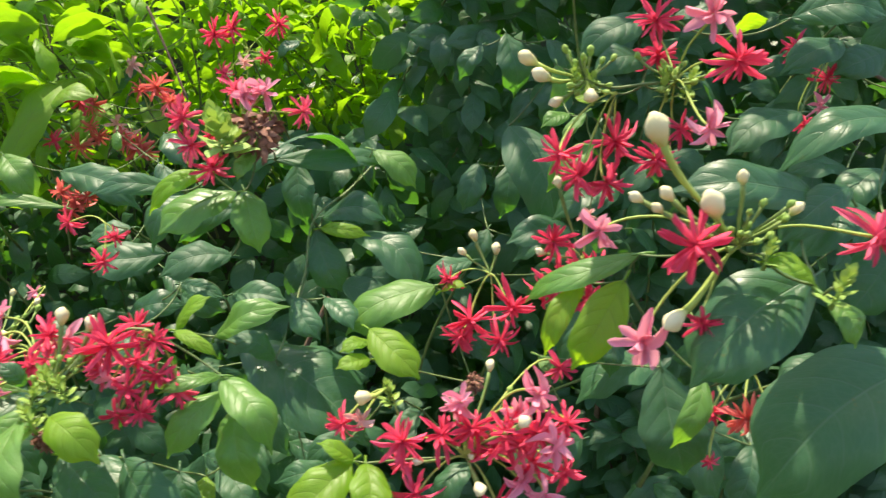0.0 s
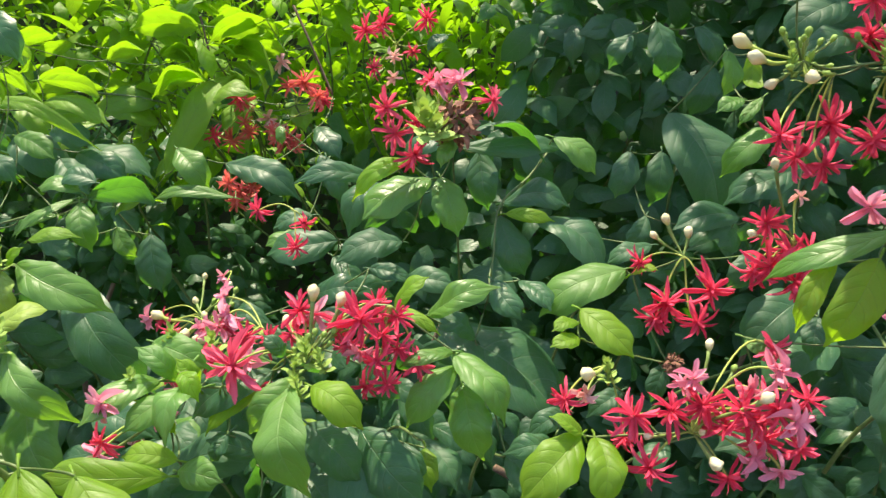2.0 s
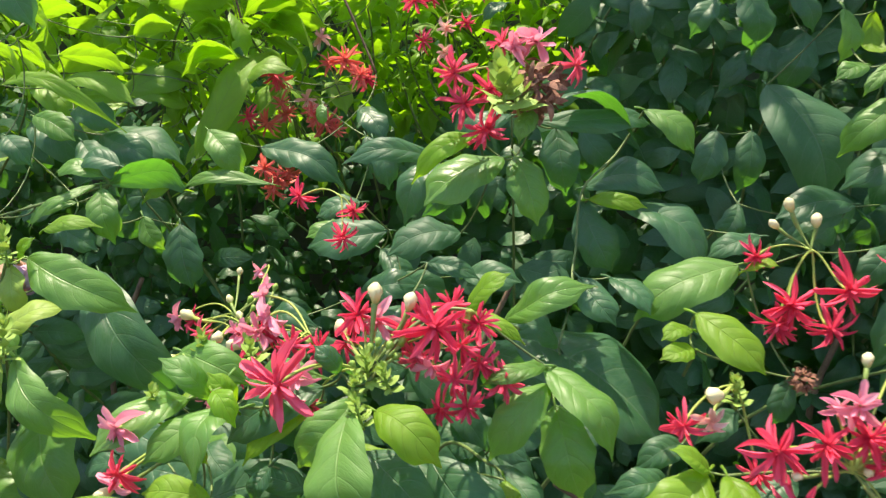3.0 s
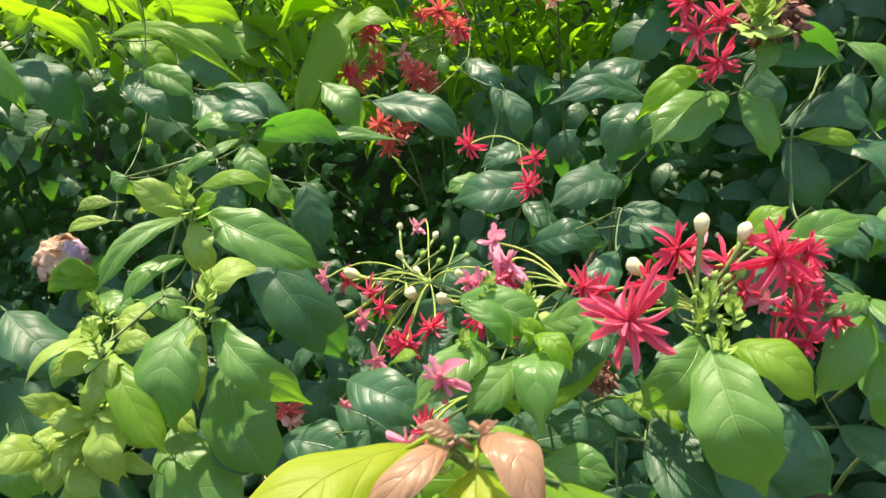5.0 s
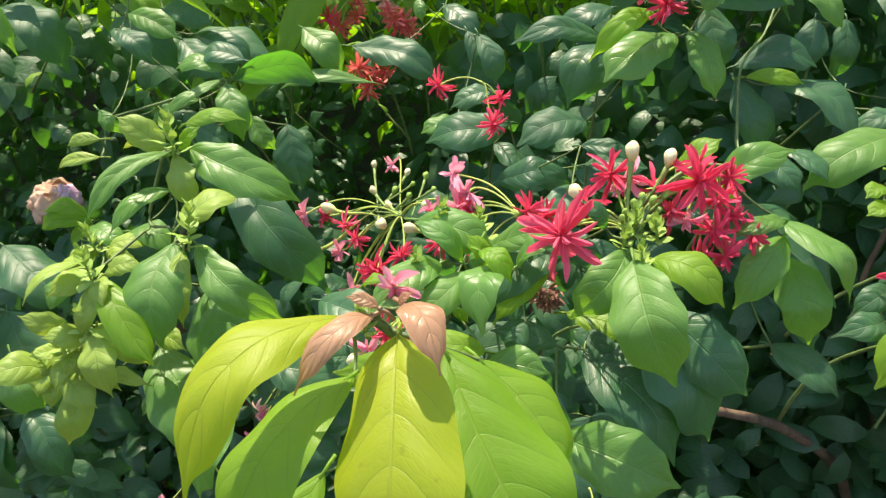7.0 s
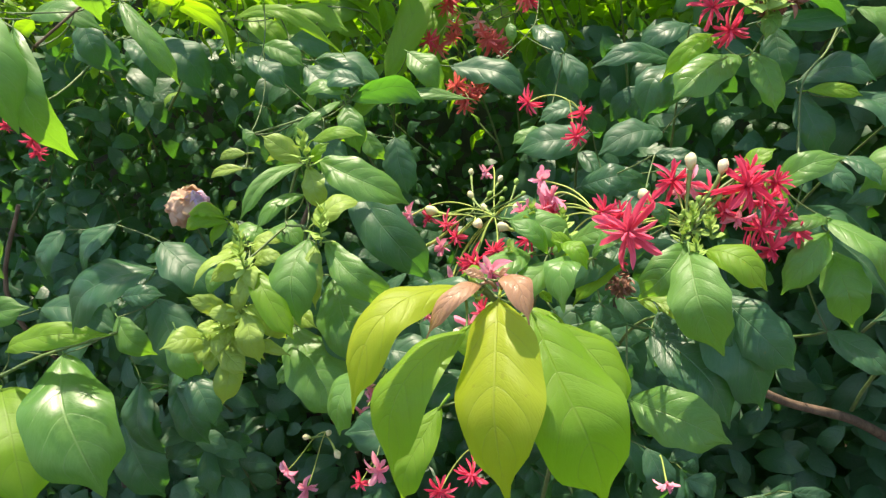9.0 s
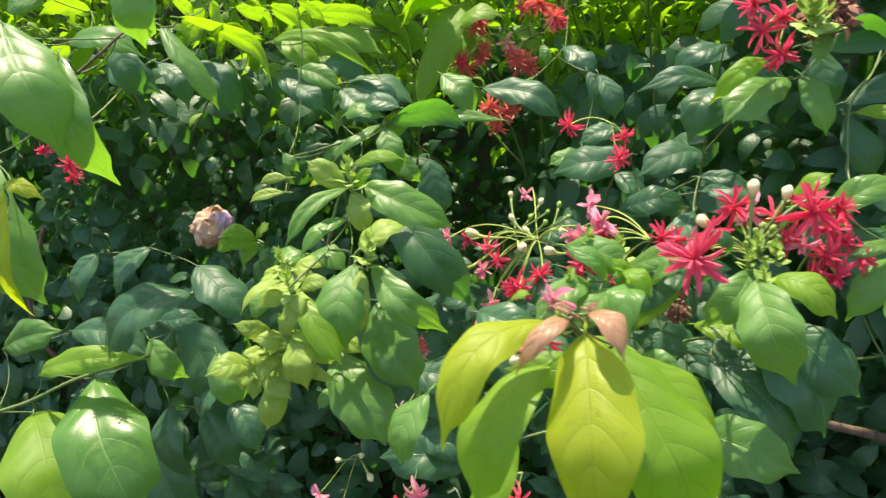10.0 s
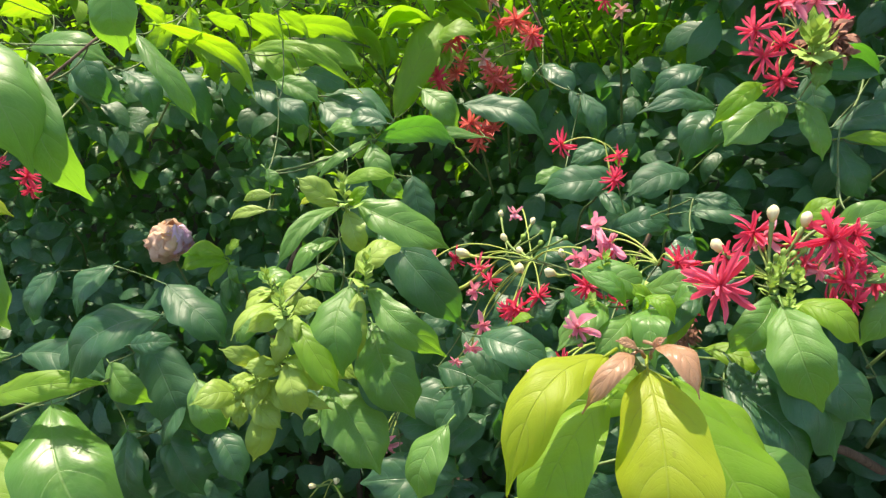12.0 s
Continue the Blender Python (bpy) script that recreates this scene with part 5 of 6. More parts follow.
flower(s, o, (-0.585, 1.000, 1.212), 0.050, CORAL)
flower(s, o, (-0.569, 1.000, 1.221), 0.041, CORAL)
flower(s, o, (-0.592, 1.000, 1.199), 0.038, CORAL)
leaf(s, (-0.568, 1.220, 1.424), (-0.608, 1.200, 1.386), 0.029, MATURE)
leaf(s, (-0.489, 1.100, 1.308), (-0.443, 1.050, 1.266), 0.035, MATURE)
finish(s)

s = shoot("flowering_twig", "high spray of red flowers among dark leaves", "flowering twig", "flowering twigs", .3, -.3)
o = knot(s, (-0.359, 1.120, 1.436))
flower(s, o, (-0.404, 1.100, 1.458), 0.050, RED)
flower(s, o, (-0.376, 1.100, 1.467), 0.048, RED)
flower(s, o, (-0.307, 1.100, 1.473), 0.046, RED)
flower(s, o, (-0.392, 1.100, 1.401), 0.036, RED)
flower(s, o, (-0.360, 1.100, 1.418), 0.034, BLUSH)
flower(s, o, (-0.333, 1.120, 1.426), 0.031, RED)
flower(s, o, (-0.365, 1.120, 1.385), 0.032, BLUSH)
leaf(s, (-0.275, 1.100, 1.448), (-0.308, 1.080, 1.430), 0.034, MATURE)
finish(s)

s = shoot("flowering_twig", "coral flower sprays with loose hanging petals", "flowering twig", "flowering twigs", .3, -.3)
o = knot(s, (-0.590, 1.200, 1.329))
flower(s, o, (-0.565, 1.180, 1.287), 0.056, CORAL)
flower(s, o, (-0.551, 1.180, 1.277), 0.038, CORAL)
o = knot(s, (-0.645, 1.205, 1.322))
flower(s, o, (-0.660, 1.180, 1.287), 0.047, CORAL)
flower(s, o, (-0.645, 1.200, 1.353), 0.047, CORAL)
flower(s, o, (-0.636, 1.200, 1.301), 0.035, CORAL)
o = knot(s, (-0.525, 1.215, 1.335))
flower(s, o, (-0.501, 1.200, 1.353), 0.042, RED)
flower(s, o, (-0.582, 1.200, 1.308), 0.030, BLUSH)
finish(s)

s = shoot("flowering_twig", "low trailing twig with pale pink star flowers", "flowering twig", "flowering twigs", .2, -.2)
o = knot(s, (-0.713, 0.900, 0.812))
flower(s, o, (-0.719, 0.876, 0.881), 0.046, CORAL)
flower(s, o, (-0.715, 0.870, 0.867), 0.036, BLUSH)
flower(s, o, (-0.732, 0.850, 0.774), 0.042, PINK)
flower(s, o, (-0.753, 0.850, 0.750), 0.028, PINK)
flower(s, o, (-0.742, 0.860, 0.786), 0.032, BLUSH)
o = knot(s, (-0.828, 0.880, 0.697))
flower(s, o, (-0.901, 0.876, 0.626), 0.045, PINK)
flower(s, o, (-0.871, 0.876, 0.594), 0.046, PINK)
o = knot(s, (-0.702, 0.730, 0.742))
flower(s, o, (-0.689, 0.700, 0.750), 0.042, PINK)
flower(s, o, (-0.722, 0.720, 0.716), 0.033, RED)
bud(s, o, (-0.700, 0.700, 0.730), 0.0117, CREAM)
o = knot(s, (-0.830, 0.885, 0.685))
bud(s, o, (-0.858, 0.870, 0.692), 0.0124, CREAM)
bud(s, o, (-0.820, 0.870, 0.701), 0.0132, CREAM)
bud(s, o, (-0.810, 0.870, 0.664), 0.0159, CREAM)
o = knot(s, (-0.542, 0.620, 0.837))
flower(s, o, (-0.547, 0.600, 0.814), 0.039, RED)
flower(s, o, (-0.585, 0.600, 0.791), 0.040, RED)
o = knot(s, (-0.345, 0.575, 0.862))
flower(s, o, (-0.341, 0.550, 0.846), 0.029, PINK)
leaf(s, (-0.717, 0.820, 0.868), (-0.606, 0.800, 0.847), 0.081, MATURE)
leaf(s, (-0.600, 0.780, 0.900), (-0.651, 0.760, 0.841), 0.077, MATURE)
leaf(s, (-0.705, 0.800, 0.782), (-0.621, 0.780, 0.771), 0.081, MATURE)
leaf(s, (-0.713, 0.620, 0.984), (-0.659, 0.590, 0.963), 0.052, MATURE)
leaf(s, (-0.593, 0.400, 1.042), (-0.620, 0.370, 0.998), 0.034, FRESH)
finish(s)

s = shoot("sunlit_shoot", "sunlit shoot of large yellow-green leaves at the hedge top", "leafy shoot", "sunlit shoots", .25, -.2)
twig(s, [(-0.712, 1.200, 1.499), (-0.695, 1.180, 1.451), (-0.679, 1.160, 1.403)], 0.0022, WOOD)
leaf(s, (-0.802, 1.200, 1.474), (-0.712, 1.180, 1.428), 0.043, SUNLIT)
leaf(s, (-0.781, 1.180, 1.435), (-0.695, 1.150, 1.416), 0.038, SUNLIT)
leaf(s, (-0.821, 1.200, 1.484), (-0.712, 1.180, 1.487), 0.057, SUNLIT)
leaf(s, (-0.702, 1.200, 1.472), (-0.596, 1.180, 1.489), 0.057, SUNLIT)
leaf(s, (-0.675, 1.200, 1.439), (-0.556, 1.160, 1.418), 0.052, SUNLIT)
leaf(s, (-0.658, 1.180, 1.418), (-0.570, 1.140, 1.381), 0.037, SUNLIT)
leaf(s, (-0.751, 1.100, 1.378), (-0.658, 1.080, 1.392), 0.032, SUNLIT)
leaf(s, (-0.670, 1.100, 1.346), (-0.596, 1.080, 1.378), 0.035, SUNLIT)
leaf(s, (-0.639, 1.250, 1.495), (-0.567, 1.220, 1.452), 0.039, SUNLIT)
finish(s)

s = shoot("sunlit_shoot", "sunlit trailing shoot with long bright leaves", "leafy shoot", "sunlit shoots", .25, -.2)
leaf(s, (-0.784, 0.750, 1.440), (-0.732, 0.720, 1.394), 0.037, MATURE)
leaf(s, (-0.789, 0.800, 1.423), (-0.751, 0.780, 1.377), 0.020, SUNLIT)
leaf(s, (-0.875, 0.850, 1.384), (-0.816, 0.830, 1.350), 0.024, SUNLIT)
leaf(s, (-0.837, 0.850, 1.390), (-0.789, 0.840, 1.354), 0.021, SUNLIT)
leaf(s, (-0.856, 0.950, 1.379), (-0.747, 0.930, 1.357), 0.028, SUNLIT)
leaf(s, (-0.856, 0.950, 1.345), (-0.746, 0.930, 1.319), 0.027, SUNLIT)
leaf(s, (-0.904, 0.900, 1.340), (-0.750, 0.860, 1.308), 0.019, SUNLIT)
leaf(s, (-0.843, 0.950, 1.309), (-0.774, 0.930, 1.289), 0.039, MATURE)
leaf(s, (-0.913, 1.000, 1.436), (-0.851, 1.000, 1.450), 0.033, SUNLIT)
leaf(s, (-0.825, 1.000, 1.276), (-0.712, 0.980, 1.247), 0.050, MATURE)
leaf(s, (-0.695, 0.800, 1.244), (-0.752, 0.800, 1.251), 0.034, MATURE)
leaf(s, (-0.832, 1.100, 1.419), (-0.755, 1.080, 1.441), 0.030, SUNLIT)
leaf(s, (-0.829, 0.800, 1.279), (-0.789, 0.780, 1.253), 0.054, MATURE)
leaf(s, (-0.750, 0.800, 1.203), (-0.797, 0.770, 1.186), 0.016, FRESH)
leaf(s, (-0.738, 0.720, 1.184), (-0.680, 0.710, 1.198), 0.017, SUNLIT)
leaf(s, (-0.700, 1.160, 1.480), (-0.804, 1.130, 1.473), 0.049, SUNLIT, 0, .1)
leaf(s, (-0.701, 1.180, 1.431), (-0.769, 1.150, 1.433), 0.046, SUNLIT, 0, .1)
leaf(s, (-0.589, 1.180, 1.489), (-0.684, 1.150, 1.463), 0.056, SUNLIT, 0, .1)
leaf(s, (-0.565, 1.200, 1.439), (-0.659, 1.170, 1.447), 0.068, SUNLIT, 0, .1)
leaf(s, (-0.672, 1.120, 1.386), (-0.757, 1.090, 1.382), 0.045, SUNLIT, 0, .1)
leaf(s, (-0.841, 1.100, 1.374), (-0.945, 1.070, 1.378), 0.055, SUNLIT, 0, .1)
leaf(s, (-0.860, 1.120, 1.332), (-0.952, 1.090, 1.336), 0.041, SUNLIT, 0, .1)
leaf(s, (-0.921, 1.000, 1.462), (-0.877, 0.970, 1.393), 0.031, SUNLIT, 0, .1)
leaf(s, (-1.000, 1.050, 1.413), (-0.944, 1.020, 1.363), 0.048, SUNLIT, 0, .1)
leaf(s, (-0.510, 1.300, 1.489), (-0.566, 1.270, 1.458), 0.043, SUNLIT, 0, .1)
leaf(s, (-0.828, 1.250, 1.462), (-0.888, 1.220, 1.431), 0.046, SUNLIT, 0, .1)
leaf(s, (-0.947, 1.200, 1.459), (-1.001, 1.170, 1.443), 0.044, SUNLIT, 0, .1)
leaf(s, (-0.915, 1.150, 1.277), (-0.985, 1.120, 1.291), 0.042, SUNLIT, 0, .1)
finish(s)

s = shoot("sunlit_shoot", "bright leaves and twigs above the coral flowers", "leafy shoot", "sunlit shoots", .25, -.2)
leaf(s, (-0.916, 0.950, 1.387), (-0.837, 0.950, 1.337), 0.043, SUNLIT)
leaf(s, (-0.936, 1.000, 1.345), (-0.861, 1.000, 1.296), 0.040, SUNLIT)
leaf(s, (-0.927, 1.200, 1.339), (-0.792, 1.200, 1.379), 0.052, SUNLIT)
leaf(s, (-0.761, 1.200, 1.377), (-0.751, 1.180, 1.307), 0.055, SUNLIT)
leaf(s, (-0.837, 1.200, 1.363), (-0.899, 1.200, 1.387), 0.041, SUNLIT)
leaf(s, (-0.996, 1.000, 1.401), (-0.914, 1.000, 1.369), 0.045, SUNLIT)
leaf(s, (-1.045, 1.000, 1.405), (-1.083, 1.000, 1.355), 0.046, SUNLIT)
leaf(s, (-1.223, 0.900, 1.362), (-1.260, 0.900, 1.335), 0.044, SUNLIT)
leaf(s, (-0.933, 1.000, 1.301), (-0.838, 0.964, 1.252), 0.054, MATURE)
leaf(s, (-0.803, 0.900, 1.270), (-0.746, 0.868, 1.224), 0.036, MATURE)
leaf(s, (-1.090, 1.000, 1.320), (-1.001, 0.983, 1.252), 0.074, MATURE)
finish(s)

s = shoot("leafy_shoot", "shaded shoot with broad dark leaves low in the hedge", "leafy shoot", "leafy shoots", .25, -.3)
leaf(s, (-1.271, 0.980, 0.844), (-1.350, 0.939, 0.768), 0.080, MATURE)
leaf(s, (-1.003, 0.760, 1.010), (-1.121, 0.696, 0.970), 0.061, MATURE)
leaf(s, (-1.011, 0.800, 1.039), (-0.918, 0.763, 0.981), 0.084, MATURE)
leaf(s, (-1.017, 0.700, 0.992), (-0.964, 0.700, 0.999), 0.042, MATURE)
leaf(s, (-1.113, 0.850, 1.055), (-1.163, 0.815, 0.991), 0.056, MATURE)
leaf(s, (-1.201, 0.850, 1.048), (-1.242, 0.816, 0.983), 0.057, MATURE)
leaf(s, (-1.067, 0.920, 0.820), (-1.107, 0.885, 0.750), 0.056, MATURE)
leaf(s, (-1.193, 0.950, 0.723), (-1.171, 0.905, 0.645), 0.085, MATURE)
finish(s)

s = shoot("leafy_sprig", "small bright sprig beside a faded flower", "leafy sprig", "leafy sprigs", .2, -.25)
leaf(s, (-0.993, 0.960, 1.037), (-1.050, 0.950, 1.060), 0.023, YOUNG)
leaf(s, (-0.990, 0.960, 1.030), (-1.070, 0.950, 1.025), 0.025, YOUNG)
leaf(s, (-0.989, 0.960, 1.027), (-1.028, 0.950, 0.994), 0.023, YOUNG)
leaf(s, (-0.993, 0.960, 1.041), (-0.967, 0.950, 1.068), 0.023, YOUNG)
leaf(s, (-0.989, 0.960, 1.023), (-0.962, 0.944, 0.999), 0.027, FRESH)
leaf(s, (-0.816, 0.700, 1.174), (-0.853, 0.700, 1.168), 0.013, PALE)
leaf(s, (-0.830, 0.720, 1.153), (-0.882, 0.720, 1.145), 0.013, PALE)
leaf(s, (-0.835, 0.740, 1.199), (-0.815, 0.735, 1.178), 0.018, FRESH)
finish(s)

s = shoot("leafy_shoot", "sunlit yellow-green shoot arching at the hedge top", "leafy shoot", "leafy shoots", .2, -.3)
twig(s, [(-0.688, 1.250, 1.310), (-0.799, 1.200, 1.356), (-0.917, 1.180, 1.372), (-1.038, 1.160, 1.370)], 0.0020, GREENSTEM)
leaf(s, (-0.839, 1.200, 1.378), (-0.741, 1.160, 1.305), 0.056, SUNLIT)
leaf(s, (-0.968, 1.180, 1.397), (-1.008, 1.150, 1.356), 0.046, SUNLIT)
leaf(s, (-1.114, 1.160, 1.377), (-1.023, 1.120, 1.328), 0.046, SUNLIT)
leaf(s, (-0.935, 1.180, 1.362), (-1.022, 1.170, 1.381), 0.045, SUNLIT)
leaf(s, (-0.803, 1.200, 1.315), (-0.882, 1.180, 1.349), 0.045, SUNLIT)
leaf(s, (-0.701, 1.220, 1.305), (-0.741, 1.180, 1.243), 0.053, SUNLIT)
leaf(s, (-0.638, 1.250, 1.358), (-0.678, 1.200, 1.288), 0.057, SUNLIT)
leaf(s, (-0.900, 1.190, 1.321), (-0.973, 1.150, 1.304), 0.045, SUNLIT)
leaf(s, (-0.755, 1.200, 1.263), (-0.807, 1.170, 1.227), 0.041, SUNLIT)
leaf(s, (-0.830, 1.180, 1.281), (-0.878, 1.140, 1.252), 0.040, SUNLIT)
leaf(s, (-0.743, 1.240, 1.392), (-0.804, 1.220, 1.368), 0.051, SUNLIT)
leaf(s, (-0.581, 1.250, 1.352), (-0.540, 1.220, 1.301), 0.046, SUNLIT)
finish(s)

# ---- faded double flower deep on its own stalk ----
def faded_flower(place, size):
    c = Vector(place)
    ob = tagged(new("faded_flower"), "faded tan and mauve double flower on a stalk", "flower")
    ob.location = c - Vector((0, 0, 0.35))
    r = random.Random(3)
    tan = petal_material("faded_tan_petal", (0.88, 0.66, 0.53), (0.62, 0.38, 0.25), (0.85, 0.62, 0.45), 0.35)
    mauve = petal_material("faded_mauve_petal", (0.80, 0.60, 0.80), (0.70, 0.48, 0.68), (0.8, 0.6, 0.8), 0.35)
    for k in range(44):
        v, f, w = blade(size * r.uniform(0.5, 0.7), size * r.uniform(0.28, 0.42), r.uniform(0.18, 0.42), r, 9, 6, False)
        v = [(x, y, z + 0.16 * size * noise.noise(Vector((x, y, k * 0.1)) * 75)) for x, y, z in v]
        a, rise = r.uniform(0, 6.3), r.uniform(-0.9, 0.9)
        out = Vector((math.cos(a), math.sin(a), 0)) * math.sqrt(1 - rise * rise) + Vector((0, 0, rise))
        axis = out.cross(Vector((r.uniform(-1, 1), r.uniform(-1, 1), r.uniform(-1, 1)))).normalized()
        data = mesh_of("petal", v, f, w)
        data.materials.append(mauve if out.x > 0.55 else tan)
        p = part("petal", data, None, ob)
        p.matrix_basis = frame_of(Vector((0, 0, 0.35)) + out * size * r.uniform(0.2, 0.42) - axis * size * 0.3, axis, out)
    verts, faces = [], []
    tube(verts, faces, bezier(Vector((0.05, 0.25, -0.3)), Vector((0.03, 0.2, 0)), Vector((0, 0.06, 0.2)), Vector((0, 0, 0.35)), 8), 0.003, 0.002)
    part("stalk", mesh_of("stalk", verts, faces), GREENSTEM, ob)


faded_flower((-1.278, 1.341, 0.978), 0.085)

# ---- the hedge behind: copied vine shoots, then joined foliage ----
LIBRARY = []
for n in range(7):
    LIBRARY.append(blade(1.0, random.Random(n).uniform(0.40, 0.56), random.Random(n + 40).uniform(0.03, 0.13), random.Random(n + 9), 9, 6, False))


def library_meshes(material):
    out = []
    for v, f, w in LIBRARY:
        data = mesh_of("leaf", v, f, w)
        data.materials.append(material)
        out.append(data)
    return out


# Shaded and sunlit colourings of the same hedge leaves.
DARK_LEAVES, BRIGHT_LEAVES = library_meshes(MATURE), library_meshes(SUNLIT)


def vine_shoot(seed, meshes, label, group, size, flat=0):
    """A hedge shoot about 0.4 m long with pairs of leaves that face out and up."""
    r = random.Random(seed)
    ob = tagged(new("vine_shoot"), label, "vine shoot", group)
    line = bezier(Vector((0, 0.10, -0.20)), Vector((r.uniform(-0.1, 0.1), 0.05, -0.05)), Vector((r.uniform(-0.1, 0.1), -0.05, 0.1)), Vector((r.uniform(-0.12, 0.12), -0.12, 0.12)), 9)
    verts, faces = [], []
    tube(verts, faces, line, 0.003, 0.001, 6)
    part("stem", mesh_of("stem", verts, faces), GREENSTEM, ob)
    for i in range(1, 10):
        for side in (-1, 1):
            if r.random() < 0.1:
                continue
            axis = Vector((side * r.uniform(0.4, 1.0), r.uniform(-0.55, 0.1), r.uniform(-0.95, 0.15)))
            p = part("leaf", r.choice(meshes), None, ob)
            p.matrix_basis = frame_of(line[i], axis, Vector((r.uniform(-0.4, 0.4), 0.2 if flat else -1.0, 1.0 if flat else r.uniform(0.2, 1.3)))) @ Matrix.Scale(size * r.uniform(0.7, 1.2), 4)
    return ob


def gap(x, y, z):
    """A gap in the leaves through which the sun falls on the faded flower."""
    up = z - 0.98
    return up > 0 and math.hypot(x + 1.278 + 0.144 * up, y - 1.341 - 0.165 * up) < 0.075


def spread(kinds, count, xs, ys, zs, seed, keep=None):
    r = random.Random(seed)
    for n in range(count):
        for _ in range(20):
            x, y, z = r.uniform(*xs), r.uniform(*ys), r.uniform(*zs)
            if (keep is None or keep(x, y, z)) and not gap(x, y, z):
                break
        m = pose(x, y, z, r.uniform(-18, 18), r.uniform(-30, 30), r.uniform(-55, 55))
        source = kinds[n % len(kinds)]
        if "set" not in source:
            source.matrix_basis = m
            source["set"] = 1
        else:
            del copy_thing(source, m)["set"]


def hollow(x, y, z):
    """Leaves the shaded hollows of the hedge and its sunny shoulder open."""
    return not (x < -0.15 and z > 1.28) and not (-0.42 < x < 0.12 and 0.96 < z < 1.3) and not (-0.25 < x < 0.3 and 0.4 < z < 0.97) and not (-0.78 < x < -0.46 and 0.85 < z < 1.25) and not (-1.12 < x < -0.8 and 0.42 < z < 0.82)


dark = [vine_shoot(n, DARK_LEAVES, "dark green leafy vine shoot in the hedge", "hedge shoots", 0.080) for n in range(6)]
small = [vine_shoot(n + 20, DARK_LEAVES, "small-leaved green shoot deep in the hedge", "far hedge shoots", 0.075) for n in range(4)]
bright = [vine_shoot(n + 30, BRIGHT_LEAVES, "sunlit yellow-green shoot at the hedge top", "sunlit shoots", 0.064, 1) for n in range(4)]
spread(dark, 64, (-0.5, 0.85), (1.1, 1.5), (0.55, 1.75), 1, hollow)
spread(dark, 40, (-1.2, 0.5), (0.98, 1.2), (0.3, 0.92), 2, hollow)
# Six unseen shoots added overhead to shade the upper right flowers.
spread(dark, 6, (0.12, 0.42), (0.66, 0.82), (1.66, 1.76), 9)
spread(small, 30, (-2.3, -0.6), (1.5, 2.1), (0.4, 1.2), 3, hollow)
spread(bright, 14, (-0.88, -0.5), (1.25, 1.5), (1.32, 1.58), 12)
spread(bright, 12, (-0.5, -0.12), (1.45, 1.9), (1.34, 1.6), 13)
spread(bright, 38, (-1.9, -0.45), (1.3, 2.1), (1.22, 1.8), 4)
for o in dark + small + bright:
    if "set" in o:
        del o["set"]


def foliage(name, label, material, count, xs, ys, zs, size, seed, flat=0, keep=None):
    """Leaves past counting, joined into one mesh."""
    r = random.Random(seed)
    verts, faces, uvs = [], [], []
    shapes = [blade(1.1, r.uniform(0.46, 0.6), r.uniform(0.03, 0.14), r, 5, 2, False) for _ in range(6)]
    for _ in range(count):
        v, f, w = r.choice(shapes)
        axis = Vector((r.uniform(-1, 1), r.uniform(-0.7, 0.4), r.uniform(-1, 0.3)))
        spot = Vector((r.uniform(*xs), r.uniform(*ys), r.uniform(*zs)))
        if gap(*spot) or (keep and not keep(*spot)):
            continue
        m = frame_of(spot, axis, Vector((r.uniform(-0.6, 0.6), 0.2 if flat else -0.8, 1.0 if flat else r.uniform(0.1, 1.3)))) @ Matrix.Scale(size * r.uniform(0.6, 1.25), 4)
        start = len(verts)
        verts += [tuple(m @ Vector(q)) for q in v]
        faces += [tuple(start + i for i in q) for q in f]
        uvs += w
    ob = part(name, mesh_of(name, verts, faces, uvs), material)
    return tagged(ob, label, "hedge", kind="stuff")


foliage("hedge_foliage", "dense dark green hedge leaves in shade", MATURE, 5200, (-0.5, 1.6), (1.35, 1.9), (0.1, 2.1), 0.085, 11, 0, lambda x, y, z: x > -0.15 or z < 1.3)
foliage("hedge_foliage", "dense dark green leaves low in the hedge", MATURE, 4800, (-3.0, 1.4), (1.25, 1.8), (0.0, 0.85), 0.08, 12)
foliage("hedge_foliage", "deep shaded hedge leaves", MATURE, 3700, (-0.6, 2.6), (1.8, 2.9), (0.0, 2.0), 0.10, 16, 0, lambda x, y, z: x > -0.05 or z < 1.3)
# Cover above the view, added to keep the sun off the right side.
foliage("hedge_foliage", "unseen dark green leaves added to shade the hedge from above", MATURE, 960, (-0.12, 1.6), (0.95, 1.9), (1.75, 2.25), 0.09, 15)
foliage("hedge_foliage", "sunlit yellow-green leaves over the hedge side", SUNLIT, 330, (-2.7, -0.75), (1.15, 2.1), (1.5, 2.0), 0.09, 17, 1)
# Leaf canopy out of view, added so the left hollow stays dark.
foliage("hedge_foliage", "unseen dark green leaves added to shade the hedge hollow", MATURE, 820, (-2.7, -1.05), (1.1, 1.6), (1.72, 2.0), 0.09, 20)
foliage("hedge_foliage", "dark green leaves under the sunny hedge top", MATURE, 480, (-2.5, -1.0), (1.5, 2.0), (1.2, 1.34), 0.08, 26)
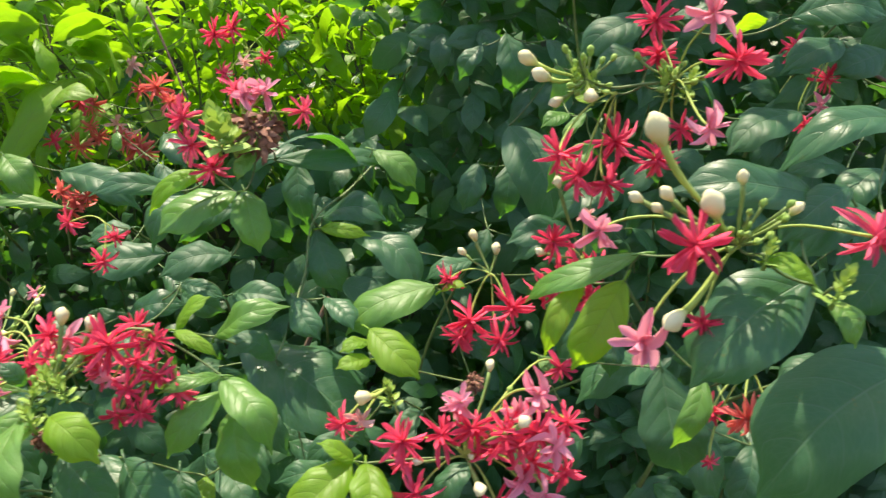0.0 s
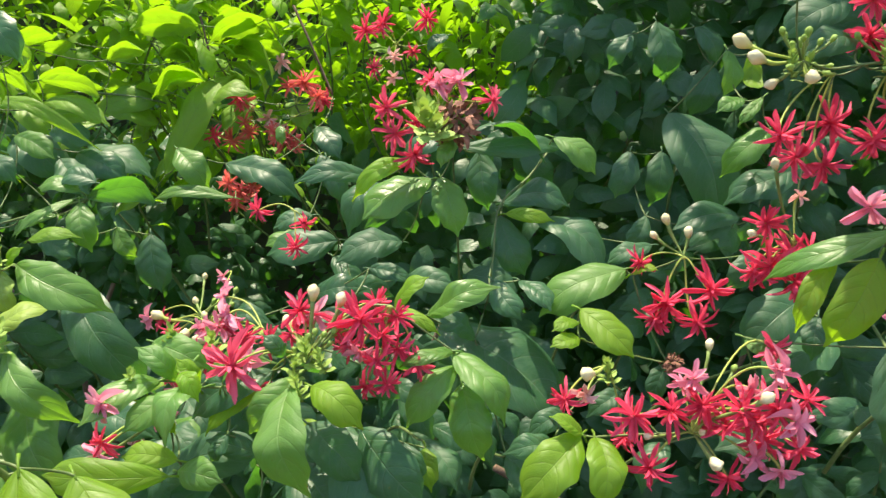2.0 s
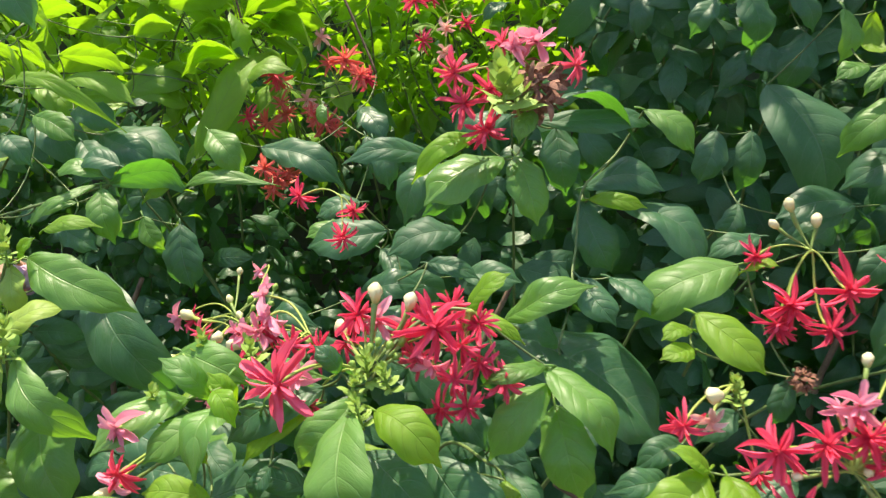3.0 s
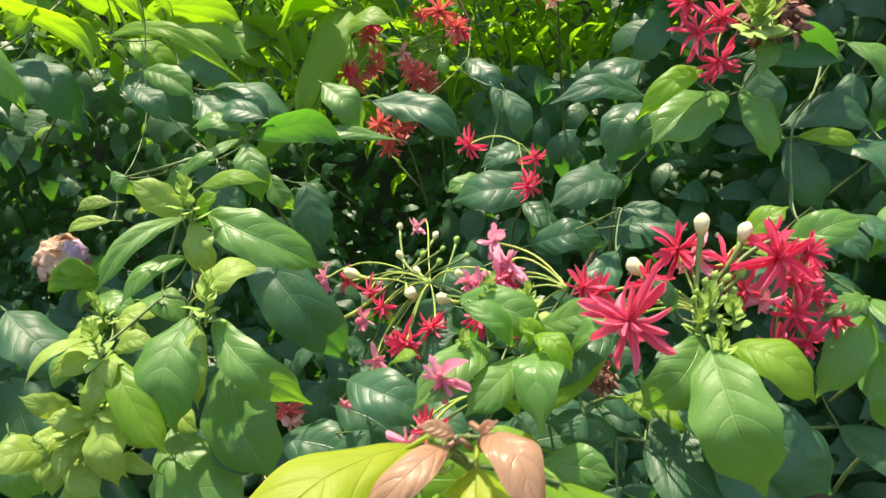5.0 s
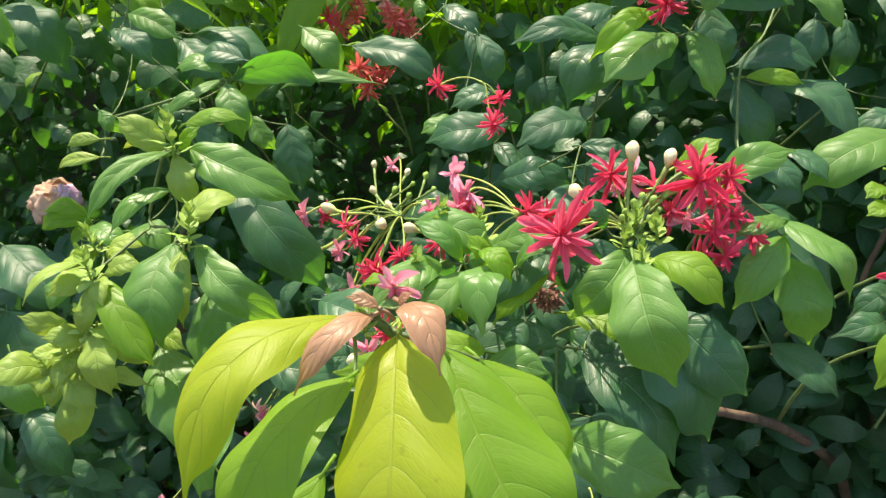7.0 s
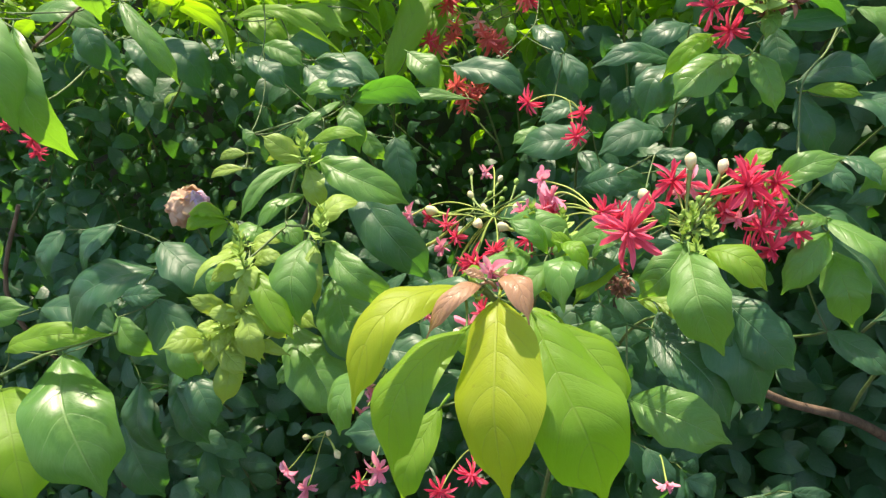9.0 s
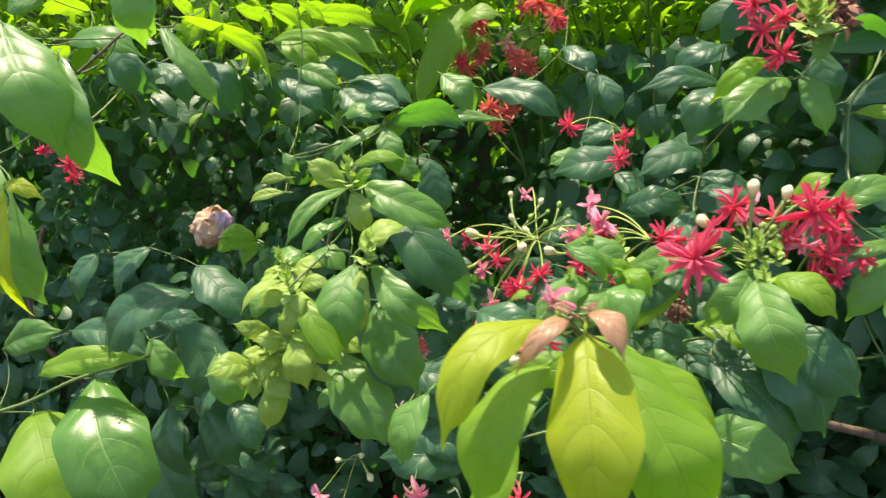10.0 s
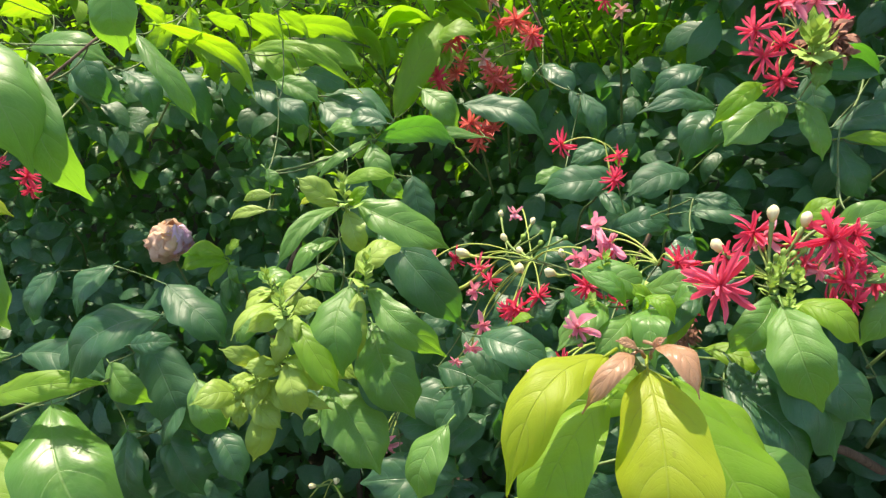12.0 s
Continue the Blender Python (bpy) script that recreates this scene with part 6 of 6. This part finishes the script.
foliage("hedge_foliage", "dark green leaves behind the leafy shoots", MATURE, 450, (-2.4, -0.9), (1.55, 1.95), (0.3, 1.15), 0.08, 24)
foliage("hedge_foliage", "sunlit yellow-green leaves on the sunny shoulder of the hedge", SUNLIT, 420, (-0.65, -0.05), (1.6, 2.3), (1.3, 1.7), 0.07, 25, 1)
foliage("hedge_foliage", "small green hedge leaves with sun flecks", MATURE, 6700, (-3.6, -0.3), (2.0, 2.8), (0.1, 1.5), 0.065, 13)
foliage("hedge_foliage", "sunlit yellow-green leaves along the hedge top", SUNLIT, 3300, (-3.6, 0.0), (2.0, 2.9), (1.4, 2.2), 0.075, 14, 1)
foliage("hedge_foliage", "sunlit yellow-green leaves crowning the back of the hedge", SUNLIT, 1900, (-3.6, 0.6), (2.5, 2.95), (1.8, 2.65), 0.10, 21, 1)
foliage("hedge_foliage", "dark green leaves at the far end of the hedge", MATURE, 2600, (1.4, 2.7), (1.1, 2.0), (0.0, 2.15), 0.10, 18)
foliage("hedge_foliage", "dark green leaves at the near end of the hedge", MATURE, 2200, (-3.7, -2.35), (1.3, 2.1), (0.3, 1.9), 0.10, 19)


def trunk(points, radius):
    ob = tagged(new("woody_vine"), "brown woody vine inside the hedge", "woody vine", "woody vines")
    points = [Vector(p) for p in points]
    ob.location = points[0]
    verts, faces = [], []
    line = []
    for i in range(len(points) - 1):
        p0, p1, p2, p3 = points[max(i - 1, 0)], points[i], points[i + 1], points[min(i + 2, len(points) - 1)]
        line += bezier(p1, p1 + (p2 - p0) / 6, p2 - (p3 - p1) / 6, p2, 6)[: None if i == len(points) - 2 else -1]
    tube(verts, faces, [p - points[0] for p in line], radius, radius * 0.5, 9)
    part("stem", mesh_of("stem", verts, faces), WOOD, ob)


for x in (-1.7, -1.0, -0.3, 0.3):
    trunk([(x, 1.45, -0.03), (x + 0.08, 1.4, 0.4), (x - 0.05, 1.3, 0.75), (x + 0.03, 1.3, 1.0)], 0.009)
trunk([(0.42, 1.5, -0.03), (0.30, 1.35, 0.35), (0.10, 1.2, 0.56), (-0.08, 1.1, 0.66), (-0.2, 1.05, 0.75)], 0.012)
